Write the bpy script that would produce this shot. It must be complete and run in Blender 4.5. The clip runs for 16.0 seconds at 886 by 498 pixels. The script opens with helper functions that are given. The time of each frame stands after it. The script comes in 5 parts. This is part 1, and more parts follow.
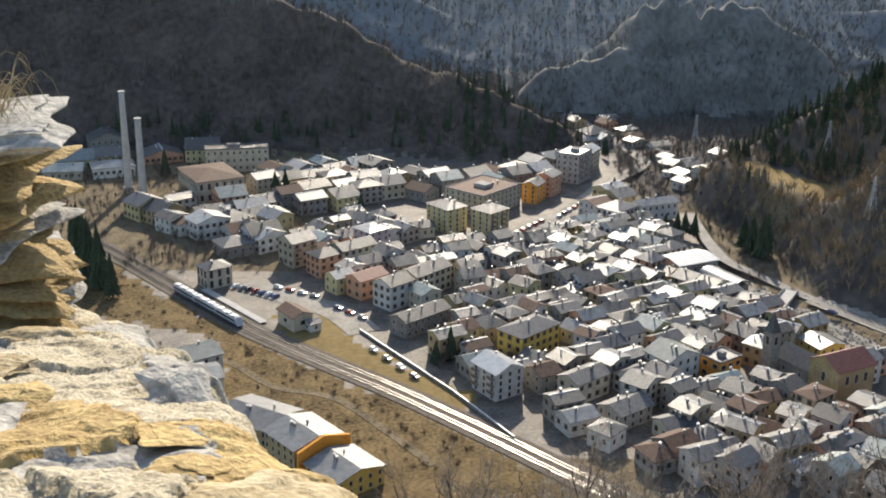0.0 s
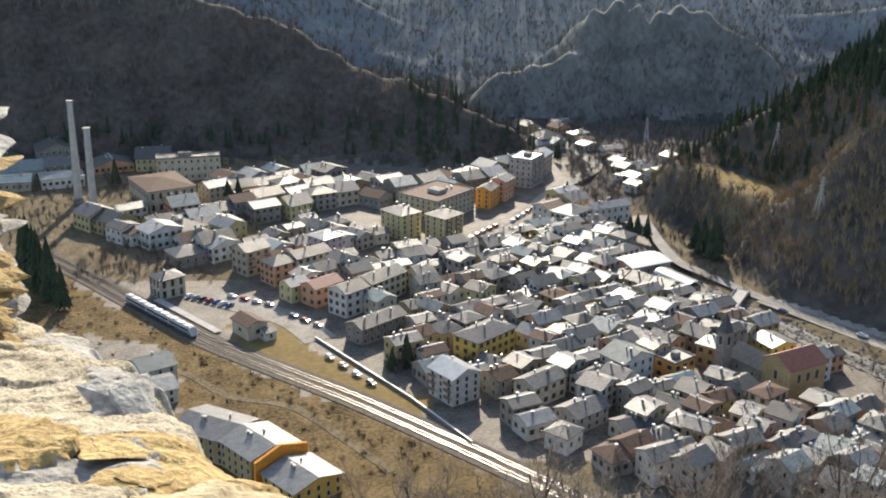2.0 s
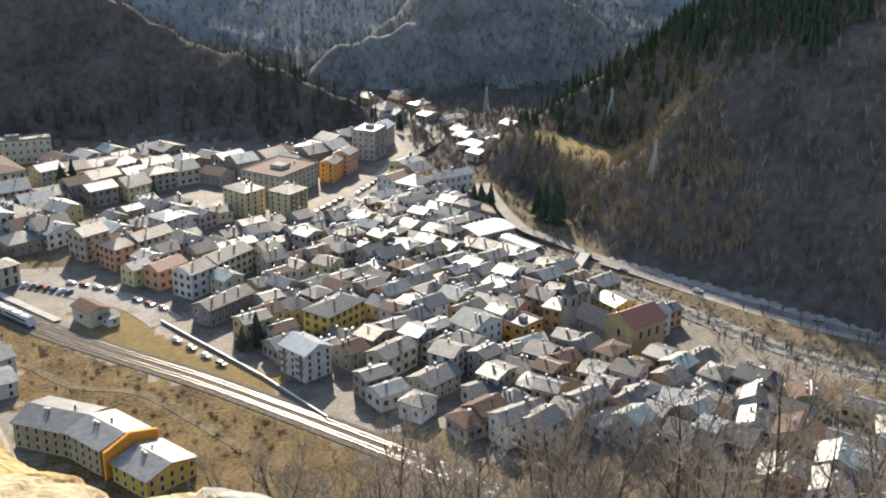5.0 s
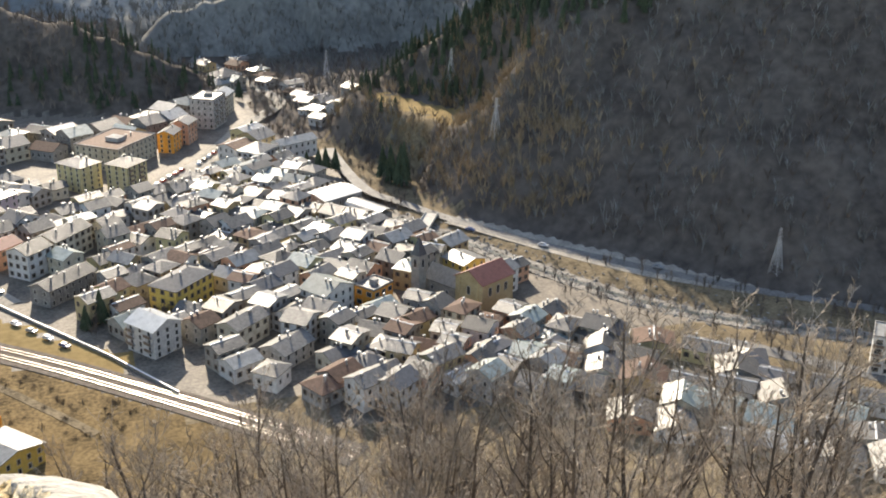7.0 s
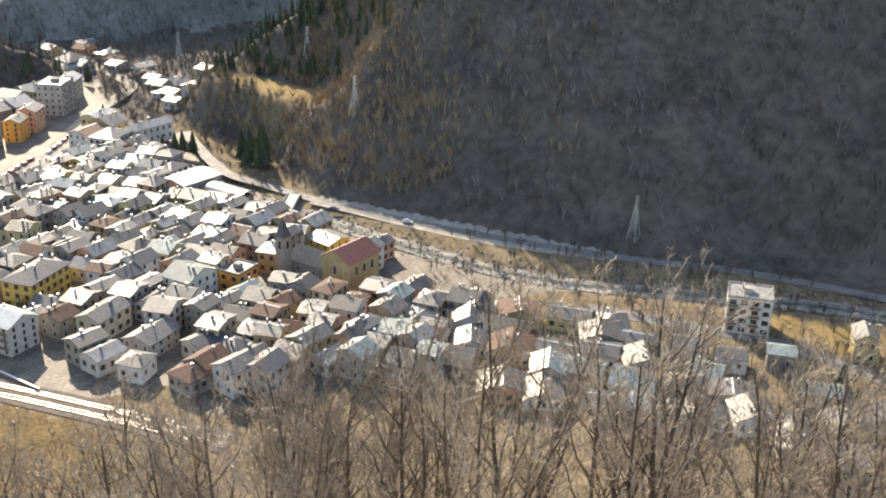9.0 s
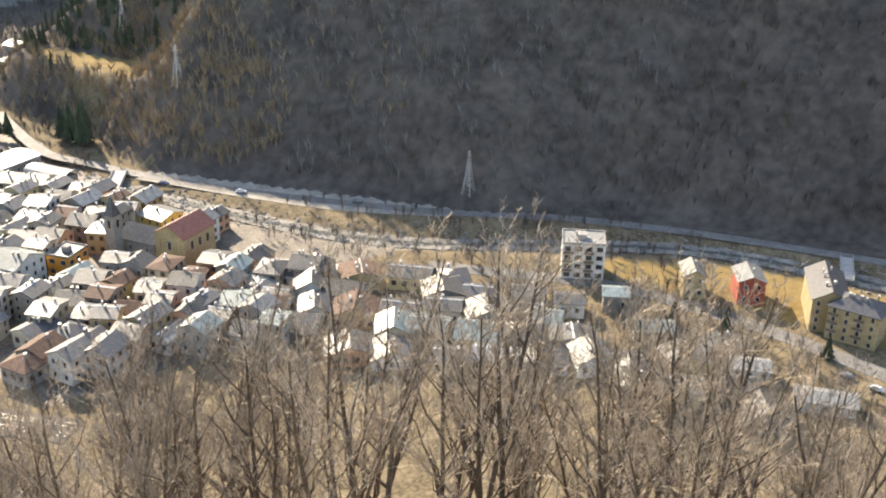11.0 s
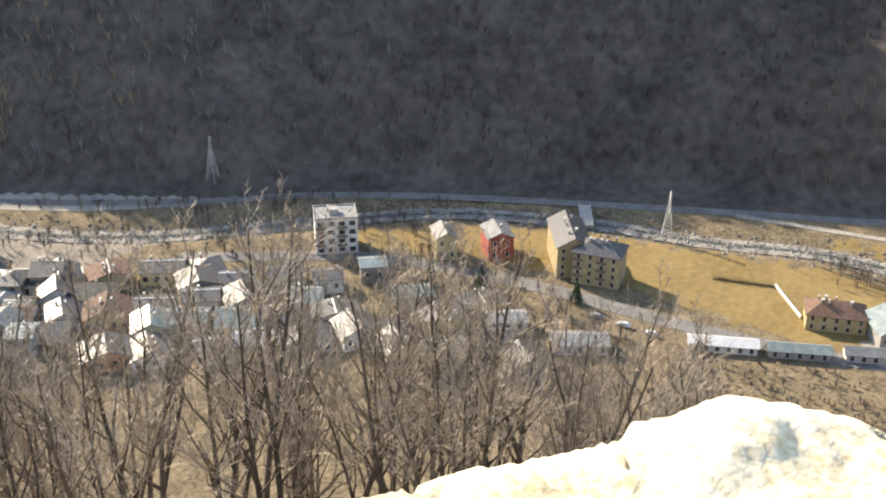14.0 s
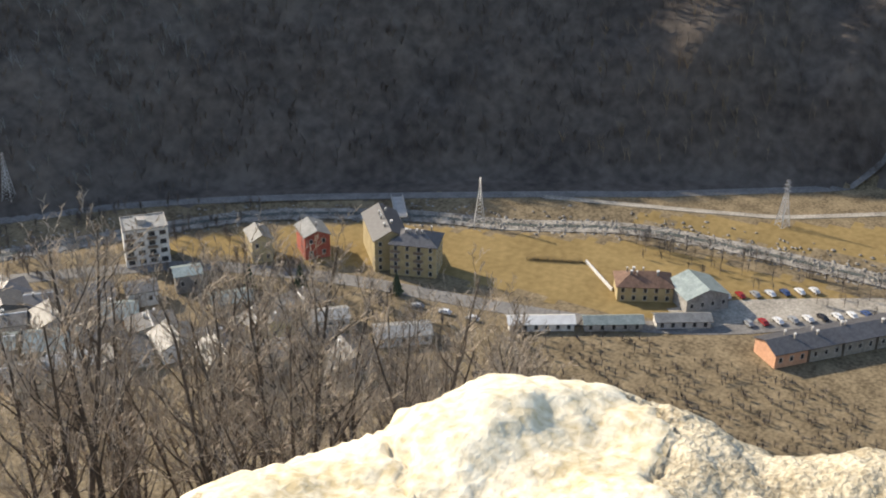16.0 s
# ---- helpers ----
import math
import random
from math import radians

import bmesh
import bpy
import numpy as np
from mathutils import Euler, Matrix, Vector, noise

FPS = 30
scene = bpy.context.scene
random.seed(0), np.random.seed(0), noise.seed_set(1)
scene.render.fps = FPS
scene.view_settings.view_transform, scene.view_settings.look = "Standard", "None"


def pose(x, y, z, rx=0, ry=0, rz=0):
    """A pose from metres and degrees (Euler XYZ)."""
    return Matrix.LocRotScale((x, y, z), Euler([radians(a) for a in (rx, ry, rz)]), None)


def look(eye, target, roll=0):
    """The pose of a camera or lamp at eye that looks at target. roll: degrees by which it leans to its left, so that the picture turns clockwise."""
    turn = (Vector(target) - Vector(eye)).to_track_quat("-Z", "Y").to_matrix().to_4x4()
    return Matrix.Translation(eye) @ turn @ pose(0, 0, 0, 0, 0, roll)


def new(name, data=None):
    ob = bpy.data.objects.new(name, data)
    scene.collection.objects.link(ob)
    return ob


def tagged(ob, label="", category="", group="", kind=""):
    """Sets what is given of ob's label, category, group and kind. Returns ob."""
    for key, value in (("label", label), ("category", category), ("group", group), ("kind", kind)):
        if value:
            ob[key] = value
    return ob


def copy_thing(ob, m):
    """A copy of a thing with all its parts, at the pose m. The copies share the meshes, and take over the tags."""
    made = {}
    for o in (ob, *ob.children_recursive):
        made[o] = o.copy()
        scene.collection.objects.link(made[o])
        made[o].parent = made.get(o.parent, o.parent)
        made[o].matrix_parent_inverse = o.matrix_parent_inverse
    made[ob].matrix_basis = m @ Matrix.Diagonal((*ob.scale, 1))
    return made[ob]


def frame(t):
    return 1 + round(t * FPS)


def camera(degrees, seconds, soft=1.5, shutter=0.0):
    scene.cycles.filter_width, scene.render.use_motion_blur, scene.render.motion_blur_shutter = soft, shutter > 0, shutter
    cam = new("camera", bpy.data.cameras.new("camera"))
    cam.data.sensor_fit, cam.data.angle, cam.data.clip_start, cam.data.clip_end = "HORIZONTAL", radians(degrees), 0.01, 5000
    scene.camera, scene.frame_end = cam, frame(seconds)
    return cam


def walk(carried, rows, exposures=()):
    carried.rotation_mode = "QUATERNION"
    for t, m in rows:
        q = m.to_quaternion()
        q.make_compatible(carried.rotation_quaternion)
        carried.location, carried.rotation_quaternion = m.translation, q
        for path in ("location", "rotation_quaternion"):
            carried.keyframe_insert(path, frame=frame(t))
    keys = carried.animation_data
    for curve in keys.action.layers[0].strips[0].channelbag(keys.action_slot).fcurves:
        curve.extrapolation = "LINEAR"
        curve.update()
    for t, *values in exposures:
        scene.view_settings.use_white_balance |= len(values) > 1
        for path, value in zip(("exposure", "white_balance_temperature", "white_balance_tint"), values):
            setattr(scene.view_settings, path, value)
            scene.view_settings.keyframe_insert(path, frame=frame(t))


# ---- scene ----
# The walk: a hand-held turn about the body, standing on a rock above the valley.
H = 165.0
TURN = [
    (0.0, 70.70, -0.71, 0.25), (0.5, 70.81, -0.66, -0.55), (1.0, 70.91, -0.65, -0.96), (1.5, 70.95, -0.64, -1.41),
    (2.0, 71.02, -0.60, -2.23), (2.5, 70.95, -0.38, -3.24), (3.0, 70.90, -0.23, -5.00), (3.5, 70.63, -0.31, -6.81),
    (6.0, 68.92, -1.15, -13.92), (6.5, 68.40, -1.19, -16.56), (7.0, 68.00, -0.98, -18.61), (7.5, 67.85, -0.95, -20.09),
    (8.0, 67.59, -1.22, -21.68), (8.5, 67.43, -1.37, -23.48), (9.0, 67.02, -1.32, -25.89), (11.5, 64.85, -0.51, -37.07),
    (12.0, 64.48, 0.06, -39.09), (12.5, 64.36, 0.41, -41.24), (13.0, 64.25, 0.27, -43.52), (13.5, 64.21, -0.11, -46.25),
    (14.0, 64.24, -0.45, -49.03), (14.5, 64.15, -0.31, -52.06), (15.0, 64.23, -0.02, -54.78), (15.5, 64.19, -0.15, -57.04),
    (16.0, 64.08, -0.45, -59.35)]
ARM = 0.5
cam = camera(43.0, 16.0, soft=2.0)
walk(cam, [(t, pose(ARM * math.sin(radians(-yaw)), ARM * math.cos(radians(-yaw)), H, tilt, lean, yaw)) for t, tilt, lean, yaw in TURN],
     exposures=[(0.0, 0.74, 7150, 10), (3.0, 0.86, 7150, 10), (6.0, 1.05, 7350, 10), (9.0, 1.46, 7800, 11), (12.5, 1.7, 7900, 11), (14.0, 1.45, 7600, 11), (16.0, 0.9, 7350, 11)])

# Light: a low winter sun ahead, over the mountains, and a clear sky.
SUN_UP, SUN_AZ = 29.0, 3.0
world = bpy.data.worlds.new("sky")
scene.world = world
world.use_nodes = True
sky = world.node_tree.nodes.new("ShaderNodeTexSky")
sky.sky_type, sky.sun_disc, sky.sun_elevation, sky.sun_rotation = "NISHITA", False, radians(SUN_UP), radians(SUN_AZ)
sky.altitude = 800
world.node_tree.nodes["Background"].inputs["Strength"].default_value = 0.15
world.node_tree.links.new(sky.outputs[0], world.node_tree.nodes["Background"].inputs["Color"])
sun = new("sun", bpy.data.lights.new("sun", "SUN"))
sun.data.energy, sun.data.angle, sun.data.color = 4.0, radians(0.6), (1.0, 0.93, 0.82)
to_sun = Vector((math.sin(radians(SUN_AZ)) * math.cos(radians(SUN_UP)), math.cos(radians(SUN_AZ)) * math.cos(radians(SUN_UP)), math.sin(radians(SUN_UP))))
sun.matrix_world = look(to_sun * 500, (0, 0, 0))


# ---- materials ----
def material(name, dark, light, scale=1.0, rough=0.8, bump=0.0, metal=0.0, vary=0.0, fine=6.0, glow=0.0, stretch=None, spec=0.5, pebble=0.0):
    """A two-scale mottled surface: base colours dark to light, at world size; vary: brightness from object to object."""
    m = bpy.data.materials.new(name)
    m.use_nodes = True
    nt = m.node_tree
    bsdf = nt.nodes["Principled BSDF"]
    geo = nt.nodes.new("ShaderNodeNewGeometry")
    src = geo.outputs["Position"]
    if stretch:
        mp = nt.nodes.new("ShaderNodeVectorMath")
        mp.operation = "MULTIPLY"
        mp.inputs[1].default_value = stretch
        nt.links.new(src, mp.inputs[0])
        src = mp.outputs[0]
    big, small = nt.nodes.new("ShaderNodeTexNoise"), nt.nodes.new("ShaderNodeTexNoise")
    for n, s in ((big, 1 / scale), (small, fine / scale)):
        n.inputs["Scale"].default_value = s
        n.inputs["Detail"].default_value = 5.0 if bump >= 0.05 or not fine > 8 else 10.0
        nt.links.new(src, n.inputs["Vector"])
    mix = nt.nodes.new("ShaderNodeMath")
    mix.operation = "MULTIPLY_ADD"
    mix.inputs[1].default_value = 0.55
    nt.links.new(small.outputs[0], mix.inputs[0])
    half = nt.nodes.new("ShaderNodeMath")
    half.operation = "MULTIPLY"
    half.inputs[1].default_value = 0.45
    nt.links.new(big.outputs[0], half.inputs[0])
    nt.links.new(half.outputs[0], mix.inputs[2])
    ramp = nt.nodes.new("ShaderNodeValToRGB")
    ramp.color_ramp.elements[0].position, ramp.color_ramp.elements[1].position = 0.36, 0.64
    ramp.color_ramp.elements[0].color, ramp.color_ramp.elements[1].color = (*dark, 1), (*light, 1)
    nt.links.new(mix.outputs[0], ramp.inputs[0])
    col = ramp.outputs[0]
    if vary:
        info = nt.nodes.new("ShaderNodeObjectInfo")
        rng = nt.nodes.new("ShaderNodeMapRange")
        rng.inputs["To Min"].default_value, rng.inputs["To Max"].default_value = 1 - vary, 1 + vary
        nt.links.new(info.outputs["Random"], rng.inputs["Value"])
        hsv = nt.nodes.new("ShaderNodeHueSaturation")
        nt.links.new(rng.outputs[0], hsv.inputs["Value"])
        nt.links.new(col, hsv.inputs["Color"])
        col = hsv.outputs[0]
    nt.links.new(col, bsdf.inputs["Base Color"])
    bsdf.inputs["Roughness"].default_value = rough
    bsdf.inputs["Metallic"].default_value = metal
    bsdf.inputs["Specular IOR Level"].default_value = spec
    if glow:
        nt.links.new(col, bsdf.inputs["Emission Color"])
        bsdf.inputs["Emission Strength"].default_value = glow
    if bump:
        b = nt.nodes.new("ShaderNodeBump")
        b.inputs["Strength"].default_value, b.inputs["Distance"].default_value = 0.8, bump
        nt.links.new(mix.outputs[0], b.inputs["Height"])
        nt.links.new(b.outputs[0], bsdf.inputs["Normal"])
        if pebble:
            vor = nt.nodes.new("ShaderNodeTexVoronoi")
            vor.inputs["Scale"].default_value = pebble
            nt.links.new(geo.outputs["Position"], vor.inputs["Vector"])
            c = nt.nodes.new("ShaderNodeBump")
            c.inputs["Strength"].default_value, c.inputs["Distance"].default_value = 0.7, 0.35 / pebble
            c.invert = True
            nt.links.new(vor.outputs["Distance"], c.inputs["Height"])
            nt.links.new(b.outputs[0], c.inputs["Normal"])
            nt.links.new(c.outputs[0], bsdf.inputs["Normal"])
    return m


town_ground = material("town_ground", (0.06, 0.05, 0.04), (0.22, 0.185, 0.145), 7, 0.75, 0.05)
dry_grass = material("dry_grass", (0.18, 0.128, 0.055), (0.275, 0.2, 0.09), 22, 0.95, 0.04, spec=0.1, fine=9)
garden_soil = material("garden_soil", (0.085, 0.066, 0.042), (0.26, 0.205, 0.13), 7, 0.95, 0.1, spec=0.1)
leaf_litter = material("leaf_litter", (0.075, 0.056, 0.034), (0.29, 0.22, 0.14), 5, 0.95, 0.2, spec=0.1, fine=9)
bank_grass = material("bank_grass", (0.055, 0.038, 0.018), (0.25, 0.175, 0.085), 11, 0.95, 0.25, spec=0.1, fine=9)
forest_floor = material("forest_floor", (0.06, 0.051, 0.045), (0.14, 0.118, 0.10), 26, 0.95, 0.8, spec=0.1)
gravel = material("gravel", (0.09, 0.08, 0.066), (0.40, 0.375, 0.335), 3, 0.9, 0.3, spec=0.1)
# Grey crag rock, its tone lightened for haze on the slopes around it.
far_rock_hazed = material("far_rock_hazed", (0.10, 0.102, 0.094), (0.22, 0.215, 0.195), 22, 0.95, 0.5, stretch=(1, 1, 0.4))
# Wooded far ridges, paled and blued in the colour to suggest haze.
far_slope_hazed = material("far_slope_hazed", (0.15, 0.162, 0.166), (0.225, 0.24, 0.245), 40, 1.0, 0.3, spec=0.0, fine=9)
# Distance haze is put into this bluish colour and its glow.
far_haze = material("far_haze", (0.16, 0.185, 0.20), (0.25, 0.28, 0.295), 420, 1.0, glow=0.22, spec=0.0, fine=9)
asphalt = material("asphalt", (0.11, 0.105, 0.10), (0.23, 0.22, 0.205), 6, 0.72, 0.02, spec=0.25)
pale_dirt = material("pale_dirt", (0.18, 0.165, 0.14), (0.42, 0.385, 0.33), 8, 0.85, 0.08, fine=9, spec=0.2)
ballast = material("ballast", (0.09, 0.075, 0.06), (0.20, 0.17, 0.14), 1.6, 0.9, 0.08, spec=0.1)
rail_steel = material("rail_steel", (0.24, 0.22, 0.20), (0.42, 0.40, 0.37), 2, 0.34, metal=1.0)
sleeper_wood = material("sleeper_wood", (0.06, 0.045, 0.035), (0.13, 0.10, 0.08), 1, 0.85)
water = material("river_water", (0.05, 0.06, 0.055), (0.10, 0.11, 0.10), 3, 0.4, 0.08, spec=0.25)
WALLS = {
    "white": material("white_plaster", (0.42, 0.405, 0.38), (0.70, 0.68, 0.64), 3, 0.9, 0.01, vary=0.2),
    "cream": material("cream_plaster", (0.34, 0.30, 0.225), (0.58, 0.53, 0.42), 3, 0.9, 0.01, vary=0.22),
    "grey": material("grey_plaster", (0.16, 0.15, 0.14), (0.36, 0.34, 0.315), 3, 0.9, 0.01, vary=0.3),
    "stone": material("rubble_stone", (0.16, 0.15, 0.13), (0.34, 0.31, 0.27), 1.2, 0.92, 0.05, vary=0.15),
    "yellow": material("yellow_plaster", (0.46, 0.31, 0.065), (0.66, 0.47, 0.125), 5, 0.9, 0.01),
    "pale_yellow": material("pale_yellow_plaster", (0.40, 0.34, 0.17), (0.58, 0.51, 0.29), 3, 0.9, 0.01, vary=0.12),
    "orange": material("orange_plaster", (0.62, 0.24, 0.03), (0.80, 0.36, 0.06), 5, 0.9, 0.01),
    "salmon": material("salmon_plaster", (0.44, 0.23, 0.14), (0.62, 0.35, 0.22), 5, 0.9, 0.01),
    "mauve": material("mauve_plaster", (0.42, 0.32, 0.34), (0.56, 0.45, 0.46), 5, 0.9, 0.01),
    "red": material("red_plaster", (0.25, 0.06, 0.04), (0.40, 0.11, 0.075), 5, 0.9, 0.01),
    "ochre": material("ochre_plaster", (0.29, 0.225, 0.115), (0.46, 0.37, 0.21), 3, 0.9, 0.01, vary=0.12),
}
ROOFS = {
    "slab": material("stone_slab_roof", (0.045, 0.044, 0.043), (0.135, 0.13, 0.122), 1.0, 0.42, 0.14, vary=0.5, spec=0.4),
    "pale": material("pale_metal_roof", (0.15, 0.15, 0.145), (0.32, 0.32, 0.305), 2.0, 0.33, 0.05, vary=0.3),
    # Whitened metal: the sun's glint on the roof is put into the colour.
    "white": material("sun_glint_metal_roof", (0.55, 0.54, 0.51), (0.76, 0.75, 0.72), 2.0, 0.35, 0.02),
    "green": material("weathered_green_roof", (0.12, 0.15, 0.145), (0.27, 0.31, 0.295), 2.0, 0.38, 0.06, vary=0.3),
    "brown": material("brown_tile_roof", (0.08, 0.05, 0.036), (0.19, 0.115, 0.085), 1.2, 0.8, 0.1, vary=0.25, spec=0.25),
    "red": material("red_tile_roof", (0.16, 0.055, 0.04), (0.27, 0.10, 0.075), 1.2, 0.6, 0.05, vary=0.1),
    "dark": material("dark_slate_roof", (0.045, 0.045, 0.05), (0.11, 0.11, 0.115), 1.2, 0.45, 0.05, vary=0.2),
}
glass_dark = material("window_glass", (0.025, 0.026, 0.028), (0.06, 0.062, 0.065), 3, 0.12)
wood_dark = material("dark_wood", (0.10, 0.07, 0.05), (0.22, 0.16, 0.115), 0.8, 0.7, 0.01, stretch=(1, 1, 6))
frame_white = material("painted_frame", (0.34, 0.32, 0.29), (0.55, 0.53, 0.48), 2, 0.6)
concrete = material("concrete", (0.33, 0.32, 0.30), (0.50, 0.48, 0.45), 3, 0.85, 0.02)
pale_capping = material("pale_cap", (0.55, 0.54, 0.52), (0.72, 0.71, 0.69), 1, 0.5)
galvanised = material("galvanised_steel", (0.42, 0.43, 0.44), (0.62, 0.62, 0.62), 2, 0.4, metal=0.6)
bark = material("grey_bark", (0.035, 0.028, 0.022), (0.13, 0.102, 0.08), 0.5, 0.9, 0.02, vary=0.3)
twig = material("brown_twigs", (0.17, 0.138, 0.105), (0.44, 0.365, 0.285), 2.0, 0.9, vary=0.3)
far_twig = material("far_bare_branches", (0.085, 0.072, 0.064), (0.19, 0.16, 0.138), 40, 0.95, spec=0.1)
# Lit copy of the far branches: sunlight painted as a lighter colour.
sunlit_twig = material("sunlit_bare_branches", (0.20, 0.15, 0.09), (0.36, 0.28, 0.19), 20, 0.95, spec=0.1)
# Far branches greyed lighter, with the haze put into their colour.
hazed_twig = material("hazed_bare_branches", (0.12, 0.12, 0.11), (0.24, 0.235, 0.22), 30, 0.95, spec=0.1)
needles = material("dark_needles", (0.03, 0.045, 0.03), (0.085, 0.11, 0.065), 3, 0.9, spec=0.2)
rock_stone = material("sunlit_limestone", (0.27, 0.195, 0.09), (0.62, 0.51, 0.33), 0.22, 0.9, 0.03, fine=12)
# Limestone whitened so that the sun's glare sits in its base colour.
rock_glare = material("sun_glare_limestone", (0.48, 0.385, 0.22), (0.86, 0.79, 0.63), 0.2, 0.9, 0.009, fine=12)
rock_rubble = material("crumbly_mortar", (0.24, 0.195, 0.12), (0.64, 0.565, 0.42), 0.07, 0.95, 0.012, fine=9, pebble=70.0)
rock_grey = material("grey_limestone", (0.22, 0.205, 0.18), (0.52, 0.49, 0.43), 0.22, 0.9, 0.03, fine=10, vary=0.15)
rock_ochre = material("ochre_limestone", (0.25, 0.155, 0.05), (0.58, 0.42, 0.18), 0.16, 0.9, 0.035, fine=10, vary=0.2)
straw = material("dry_straw", (0.30, 0.20, 0.09), (0.52, 0.40, 0.22), 0.1, 0.8)


# ---- helpers ----
def mesh_from(name, verts, faces, mats, indices=None, smooth=False):
    me = bpy.data.meshes.new(name)
    me.from_pydata([tuple(v) for v in verts], [], [tuple(f) for f in faces])
    for m in mats:
        me.materials.append(m)
    if indices is not None:
        me.polygons.foreach_set("material_index", np.asarray(indices, dtype=np.int32))
    if smooth:
        me.polygons.foreach_set("use_smooth", np.ones(len(me.polygons), dtype=bool))
    me.update()
    return me


def part(name, me, parent, m=None, label=""):
    ob = new(name, me)
    ob.parent = parent
    if m is not None:
        ob.matrix_basis = m
    return tagged(ob, label)


class Shape:
    """Collects boxes, prisms and tubes into one mesh."""

    def __init__(self):
        self.v, self.f, self.i = [], [], []

    def poly(self, verts, faces, mat=0):
        n = len(self.v)
        self.v += [tuple(p) for p in verts]
        self.f += [tuple(a + n for a in f) for f in faces]
        self.i += [mat] * len(faces)
        return self

    def box(self, x0, y0, z0, x1, y1, z1, mat=0, m=None):
        p = [Vector(q) for q in ((x0, y0, z0), (x1, y0, z0), (x1, y1, z0), (x0, y1, z0), (x0, y0, z1), (x1, y0, z1), (x1, y1, z1), (x0, y1, z1))]
        if m is not None:
            p = [m @ q for q in p]
        return self.poly(p, [(0, 3, 2, 1), (4, 5, 6, 7), (0, 1, 5, 4), (1, 2, 6, 5), (2, 3, 7, 6), (3, 0, 4, 7)], mat)

    def tube(self, pts, radii, sides=5, mat=0):
        n0 = len(self.v)
        for k, p in enumerate(pts):
            p = Vector(p)
            d = (Vector(pts[min(k + 1, len(pts) - 1)]) - Vector(pts[max(k - 1, 0)])).normalized()
            a = d.cross(Vector((0.3, 0.9, 0.2))).normalized()
            b = d.cross(a)
            for s in range(sides):
                t = 2 * math.pi * s / sides
                self.v.append(tuple(p + (a * math.cos(t) + b * math.sin(t)) * radii[k]))
        for k in range(len(pts) - 1):
            for s in range(sides):
                q = n0 + k * sides
                self.f.append((q + s, q + (s + 1) % sides, q + sides + (s + 1) % sides, q + sides + s))
                self.i.append(mat)
        self.f.append(tuple(n0 + (len(pts) - 1) * sides + s for s in range(sides)))
        self.i.append(mat)
        return self

    def mesh(self, name, *mats, smooth=False):
        return mesh_from(name, self.v, self.f, mats, self.i, smooth)


# ---- the valley's ground, one sheet ----
NEAR_FOOT = [(-900, 470), (-400, 450), (-250, 425), (-150, 385), (-105, 335), (-70, 285), (-35, 245), (20, 248), (60, 248), (110, 232), (160, 195),
             (200, 120), (212, 30), (215, -100), (220, -700)]
RIDGES = [  # a crest of points (x, y, height), and how steeply its sides fall
    ([(95, 668, 0), (82, 656, 2), (70, 646, 14), (37, 654, 31), (4, 675, 39), (-38, 699, 52), (-82, 715, 71), (-170, 736, 91), (-270, 742, 99), (-500, 800, 118), (-900, 850, 150)], 0.80),
    ([(66, 765, 25), (106, 777, 35), (126, 781, 39), (140, 808, 60), (161, 815, 66), (180, 803, 55), (201, 812, 63), (221, 812, 63), (249, 790, 47), (274, 760, 21), (300, 742, 5)], 0.85),
    ([(-420, 900, 190), (-200, 905, 120), (-60, 905, 76), (5, 900, 44), (60, 898, 24), (105, 897, 6)], 0.5),
    ([(240, 925, 44), (356, 881, 58), (450, 850, 75)], 0.6),
    ([(133, 590, 1), (172, 567, 37), (196, 541, 58), (214, 528, 78), (241, 489, 104), (322, 399, 110)], 0.95),
    ([(322, 399, 110), (377, 342, 110), (445, 248, 110), (500, 158, 112), (548, 43, 112), (580, -140, 112), (600, -700, 115)], 1.06),
    ([(450, 620, 140), (600, 500, 190), (720, 200, 220), (760, -300, 220)], 0.9),
    ([(-1500, 1500, 300), (-600, 1500, 250), (0, 1450, 230), (400, 1450, 240), (1200, 1400, 300), (2500, 900, 400)], 0.34),
]
RIVER = [(100, 640), (113, 520), (121, 469), (126, 430), (146, 393), (163, 361), (184, 327), (208, 302), (238, 281), (284, 246), (312, 202), (326, 163), (344, 128), (349, 99), (350, 70), (350, 41), (348, -60), (345, -300)]
FIELDS = [[(238, 262), (262, 246), (296, 210), (316, 160), (332, 115), (334, 20), (300, 70), (281, 104), (279, 135), (276, 165), (262, 205), (246, 240)],
          [(-150, 455), (-120, 424), (-90, 392), (-40, 345), (0, 310), (34, 275), (34, 250), (-30, 255), (-66, 300), (-80, 370), (-150, 400)],
          [(-62, 392), (-40, 395), (-30, 368), (12, 325), (5, 318), (-50, 362)],
          [(143, 545), (156, 550), (172, 526), (187, 492), (180, 478), (166, 486), (153, 515)],
          [(350, 135), (364, 105), (373, 78), (392, 45), (392, -60), (362, -60), (358, 60)]]


ROAD = [(121, 530), (122, 468), (134, 441), (148, 416), (168, 386), (200, 348), (231, 316), (262, 290), (294, 252), (323, 210), (346, 175), (362, 150), (374, 130), (387, 112), (403, 90), (416, 73), (427, 64), (442, 56)]
# outline of the patch whose trees are coloured as sunlit
SUNLIT_SLOPE = [(378, 160), (406, 172), (445, 140), (452, 104), (430, 80), (399, 96), (378, 130)]


